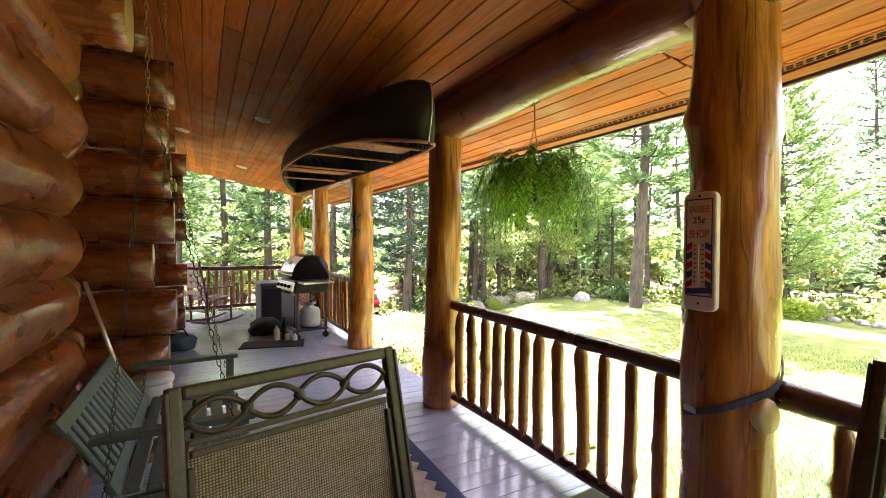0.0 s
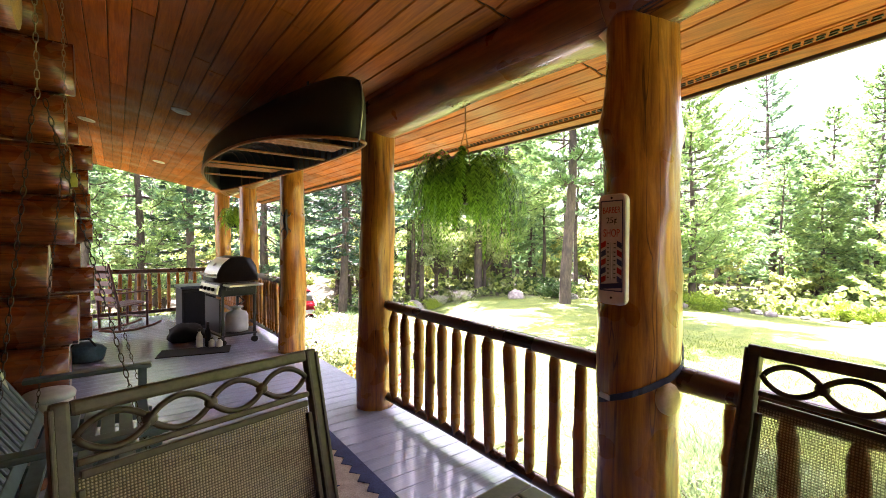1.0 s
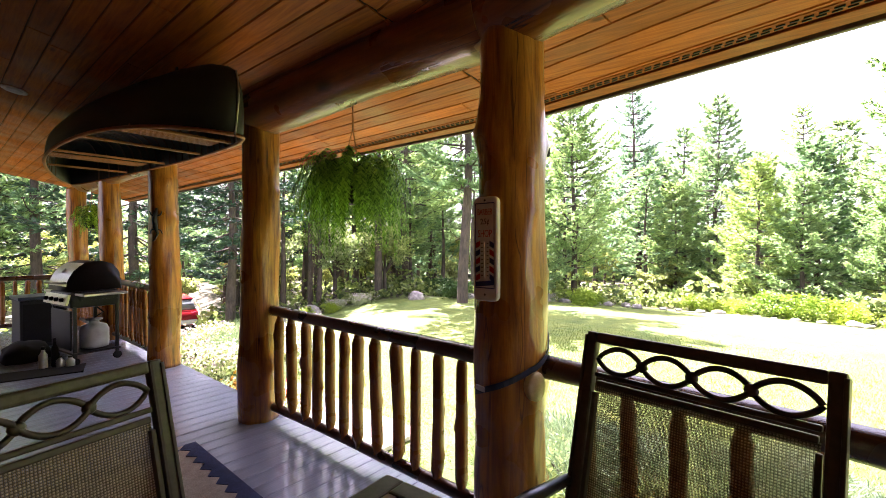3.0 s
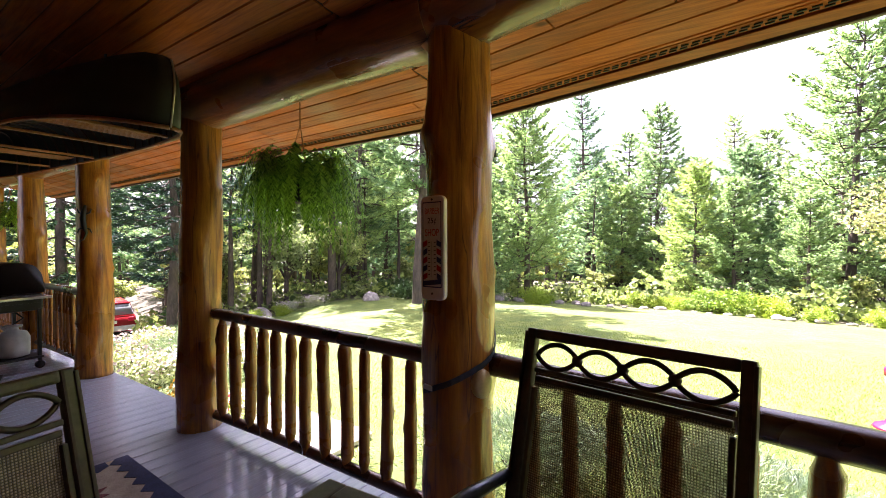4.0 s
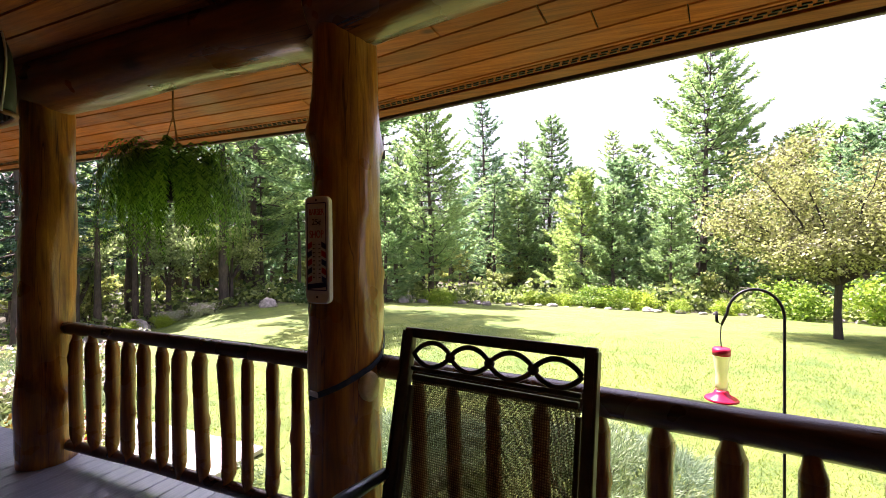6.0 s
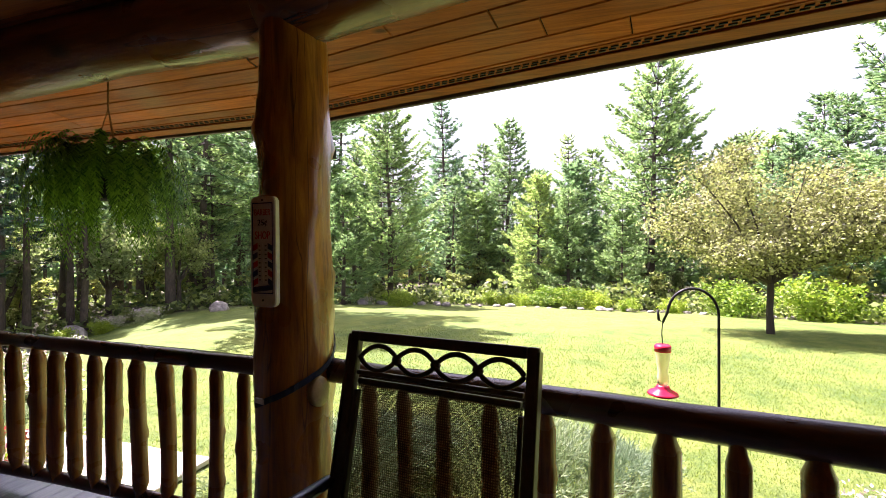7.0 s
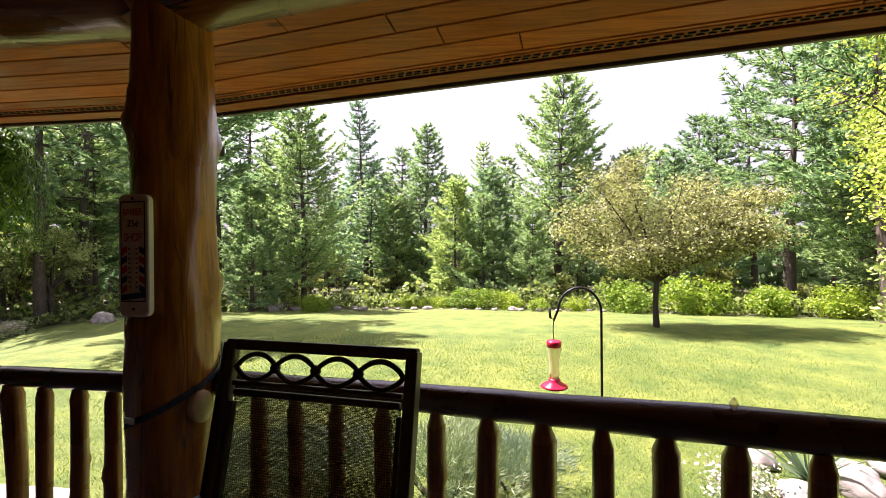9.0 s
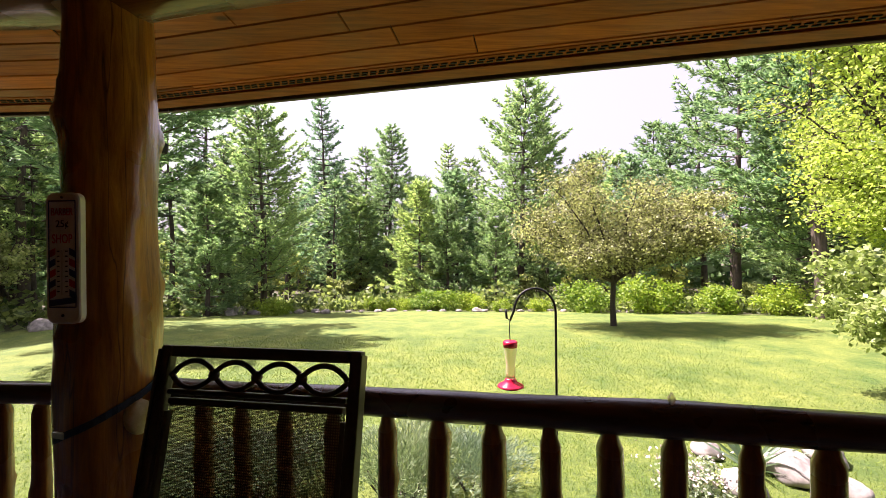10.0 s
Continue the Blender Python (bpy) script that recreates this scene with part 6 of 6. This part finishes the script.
quads_ob("leaves", [leaf_quad(fr2, Vector((fr2.gauss(0, 0.14), fr2.uniform(-0.2, 0.7), fr2.uniform(0.0, 0.25))), 0.08) for _ in range(400)], M_BUSH, fl)

def grass():
    """Blades of the nearest lawn."""
    gr = np.random.default_rng(4)
    n = 260000
    r = gr.random(n) ** 0.8
    x = 3.3 + 9.0 * r
    y = -6.5 + 14.0 * gr.random(n)
    keep = (gr.random(n) < np.clip(1.1 - (x - 3.3) / 7.0, 0, 1) * np.clip((7.0 - abs(y - 0.5)) / 4.0, 0, 1)) & ~((abs(x - 3.1) < 0.4) & (y > 3.1) & (y < 8.1)) & ~((x < 4.7) & (y > 6.0))
    x, y = x[keep], y[keep]
    n = len(x)
    z = np.array([ground_z(a, b) + 0.05 * noise.noise(Vector((a * 0.3, b * 0.3, 0))) for a, b in zip(x, y)])
    a, h, w = gr.random(n) * 6.283, 0.016 + 0.022 * gr.random(n), 0.003 + 0.002 * gr.random(n) + 0.0004 * (x - 3)
    v = np.zeros((n, 3, 3))
    v[:, 0] = np.stack([x - w * np.cos(a), y - w * np.sin(a), z - 0.01], 1)
    v[:, 1] = np.stack([x + w * np.cos(a), y + w * np.sin(a), z - 0.01], 1)
    v[:, 2] = np.stack([x + 0.025 * gr.standard_normal(n), y + 0.025 * gr.standard_normal(n), z + h], 1)
    me = bpy.data.meshes.new("lawn_grass")
    me.vertices.add(3 * n)
    me.vertices.foreach_set("co", v.reshape(-1))
    me.loops.add(3 * n)
    me.loops.foreach_set("vertex_index", np.arange(3 * n))
    me.polygons.add(n)
    me.polygons.foreach_set("loop_start", np.arange(0, 3 * n, 3))
    me.update(calc_edges=True)
    me.materials.append(leafy("grass_blades", (0.05, 0.10, 0.010), (0.21, 0.28, 0.045), 0.45))
    tagged(new("lawn_grass", me), "short mown green grass of the lawn", "grass", kind="stuff")


grass()

# a concrete walk from the steps towards the drive
bm = bmesh.new()
for k in range(2):
    box(bm, (0.7, 1.17, 0.06), Matrix.Translation((3.1, 3.75 + 1.19 * k, ground_z(4.2, 3) + 0.035)), 0.012, 1)
tagged(part("pavement", bm, M_CONC), "pale concrete garden walk beside the deck", "walk", kind="structure")


# ---- parked car ----
def car():
    x, y = 7.35, 22.8
    ob = thing("parked_car", "red family car parked beyond the garden", "car", m=Matrix.Translation((x, y, ground_z(x, y))) @ Matrix.Rotation(radians(258), 4, 'Z'))
    bm = bmesh.new()
    prof = [(-2.15, 0.32), (-2.2, 0.62), (-2.12, 0.92), (-1.2, 1.0), (-0.95, 1.02), (1.95, 1.02), (2.16, 0.95), (2.2, 0.6), (2.1, 0.32)]
    sides = [[bm.verts.new((px, s * (0.86 if pz < 0.9 else 0.82), pz)) for px, pz in prof] for s in (-1, 1)]
    for i in range(len(prof)):
        j = (i + 1) % len(prof)
        bm.faces.new((sides[0][i], sides[0][j], sides[1][j], sides[1][i]))
    bm.faces.new(sides[0])
    bm.faces.new(sides[1])
    bmesh.ops.bevel(bm, geom=bm.edges[:], offset=0.06, segments=3, affect='EDGES')
    part("body", bm, M_CAR, ob, soft=True)

    def cabin(p, half0, half1, material, name, grow=0.0):
        b2 = bmesh.new()
        a = [b2.verts.new((px, -(half0 if i in (0, len(p) - 1) else half1), pz)) for i, (px, pz) in enumerate(p)]
        c = [b2.verts.new((px, (half0 if i in (0, len(p) - 1) else half1), pz)) for i, (px, pz) in enumerate(p)]
        for i in range(len(p)):
            j = (i + 1) % len(p)
            b2.faces.new((a[i], a[j], c[j], c[i]))
        b2.faces.new(a)
        b2.faces.new(c)
        bmesh.ops.bevel(b2, geom=b2.edges[:], offset=0.03, segments=2, affect='EDGES')
        return part(name, b2, material, ob, soft=True)

    cabin([(-1.0, 1.0), (-0.35, 1.42), (1.75, 1.44), (2.08, 1.0)], 0.8, 0.66, M_CARGLASS, "windows")
    cabin([(-0.42, 1.40), (-0.25, 1.47), (1.7, 1.49), (1.82, 1.40)], 0.68, 0.66, M_CAR, "roof")
    for px in (0.5, 1.45, -0.3):
        for s in (-1, 1):
            part("pillar", add_tube(bmesh.new(), [(px, s * 0.815, 1.0), (px + 0.05, s * 0.685, 1.42)], 0.035, 6), M_CAR, ob)
    for px in (-1.35, 1.35):
        for s in (-1, 1):
            w = part("wheel", lathe(bmesh.new(), [(0.2, -0.1), (0.32, -0.1), (0.34, -0.06), (0.34, 0.06), (0.32, 0.1), (0.2, 0.1)], 24, Matrix.Translation((px, s * 0.8, 0.34)) @ Matrix.Rotation(radians(90), 4, 'X')), M_BLACK, ob, soft=True)
            part("rim", lathe(bmesh.new(), [(0.05, -0.105), (0.2, -0.11), (0.2, 0.11), (0.05, 0.105)], 16, Matrix.Translation((px, s * 0.8, 0.34)) @ Matrix.Rotation(radians(90), 4, 'X')), M_STEEL, w)
    for s in (-1, 1):
        part("tail_light", box(bmesh.new(), (0.06, 0.2, 0.16), Matrix.Translation((2.17, s * 0.66, 0.82)), 0.02), M_REDP, ob)
        part("headlight", box(bmesh.new(), (0.06, 0.3, 0.12), Matrix.Translation((-2.14, s * 0.6, 0.76)), 0.02), M_TANK, ob)
    part("bumper", box(bmesh.new(), (0.1, 1.6, 0.2), Matrix.Translation((2.19, 0, 0.48)), 0.04), M_TANK, ob)
    part("number_plate", box(bmesh.new(), (0.02, 0.4, 0.12), Matrix.Translation((2.215, 0, 0.74)), 0.006), M_WHITE, ob)


car()


tag = part("corner_light", box(bmesh.new(), (0.04, 0.035, 0.095), None, 0.01), plain("yellow_green_glass", (0.5, 0.5, 0.1), 0.3))
tag.matrix_world = Matrix.Translation((-0.07, 4.03, 1.895))
tagged(tag, "small yellow lamp box on the log corner", "wall lamp")


# ---- deck boards ----
def deck():
    ob = thing("floor", "grey-painted deck boards with a soft sheen", "deck", kind="structure")
    w = 0.142
    ys = []
    y = -4.0
    while y < DECK_END:
        ys.append(y)
        y += w
    shared = {}
    for i, y in enumerate(ys):
        edge = 2.20 if y > POST_Y[0] - 0.1 else 2.20 - 0.194 * (POST_Y[0] - y)
        x0 = -4.5 if y > 8.5 else (-0.55 if y < 8.2 else -0.75)
        key = (round(edge, 3), x0)
        if key not in shared:
            bm = bmesh.new()
            box(bm, (edge - x0, w - 0.006, 0.03), Matrix.Translation(((edge + x0) / 2, 0, -0.015)), 0.003, 1)
            me = bpy.data.meshes.new("deck_board")
            bm.to_mesh(me)
            bm.free()
            me.materials.append(M_DECK)
            shared[key] = me
        b = new("deck_board", shared[key])
        b.parent = ob
        b.location = (0, y + w / 2, rng.uniform(-0.001, 0.0005))
    bm = bmesh.new()
    box(bm, (1.9, 14.4, 0.2), Matrix.Translation((0.25, 3.2, -0.135)))
    box(bm, (1.2, 9.1, 0.2), Matrix.Translation((1.55, 5.8, -0.135)))
    box(bm, (3.6, 2.1, 0.2), Matrix.Translation((-2.5, 9.4, -0.135)))
    tagged(part("deck_frame", bm, M_DARK), "dark deck framing under the boards", "deck frame", kind="structure")
    bm = bmesh.new()
    box(bm, (0.03, DECK_END - POST_Y[0], 0.2), Matrix.Translation((2.185, (DECK_END + POST_Y[0]) / 2, -0.14)), 0.004, 1)
    tagged(part("trim_deck_edge", bm, M_DECK), "grey painted edge board of the deck", "trim", kind="structure")
    # an inner roof and back walls close the house behind the logs
    bm = bmesh.new()
    box(bm, (0.2, 12.8, 3.6), Matrix.Translation((-1.05, 1.9, 1.8)))
    tagged(part("wall_inner", bm, M_DARK), "dark inner face of the log wall", "wall", kind="structure")


deck()
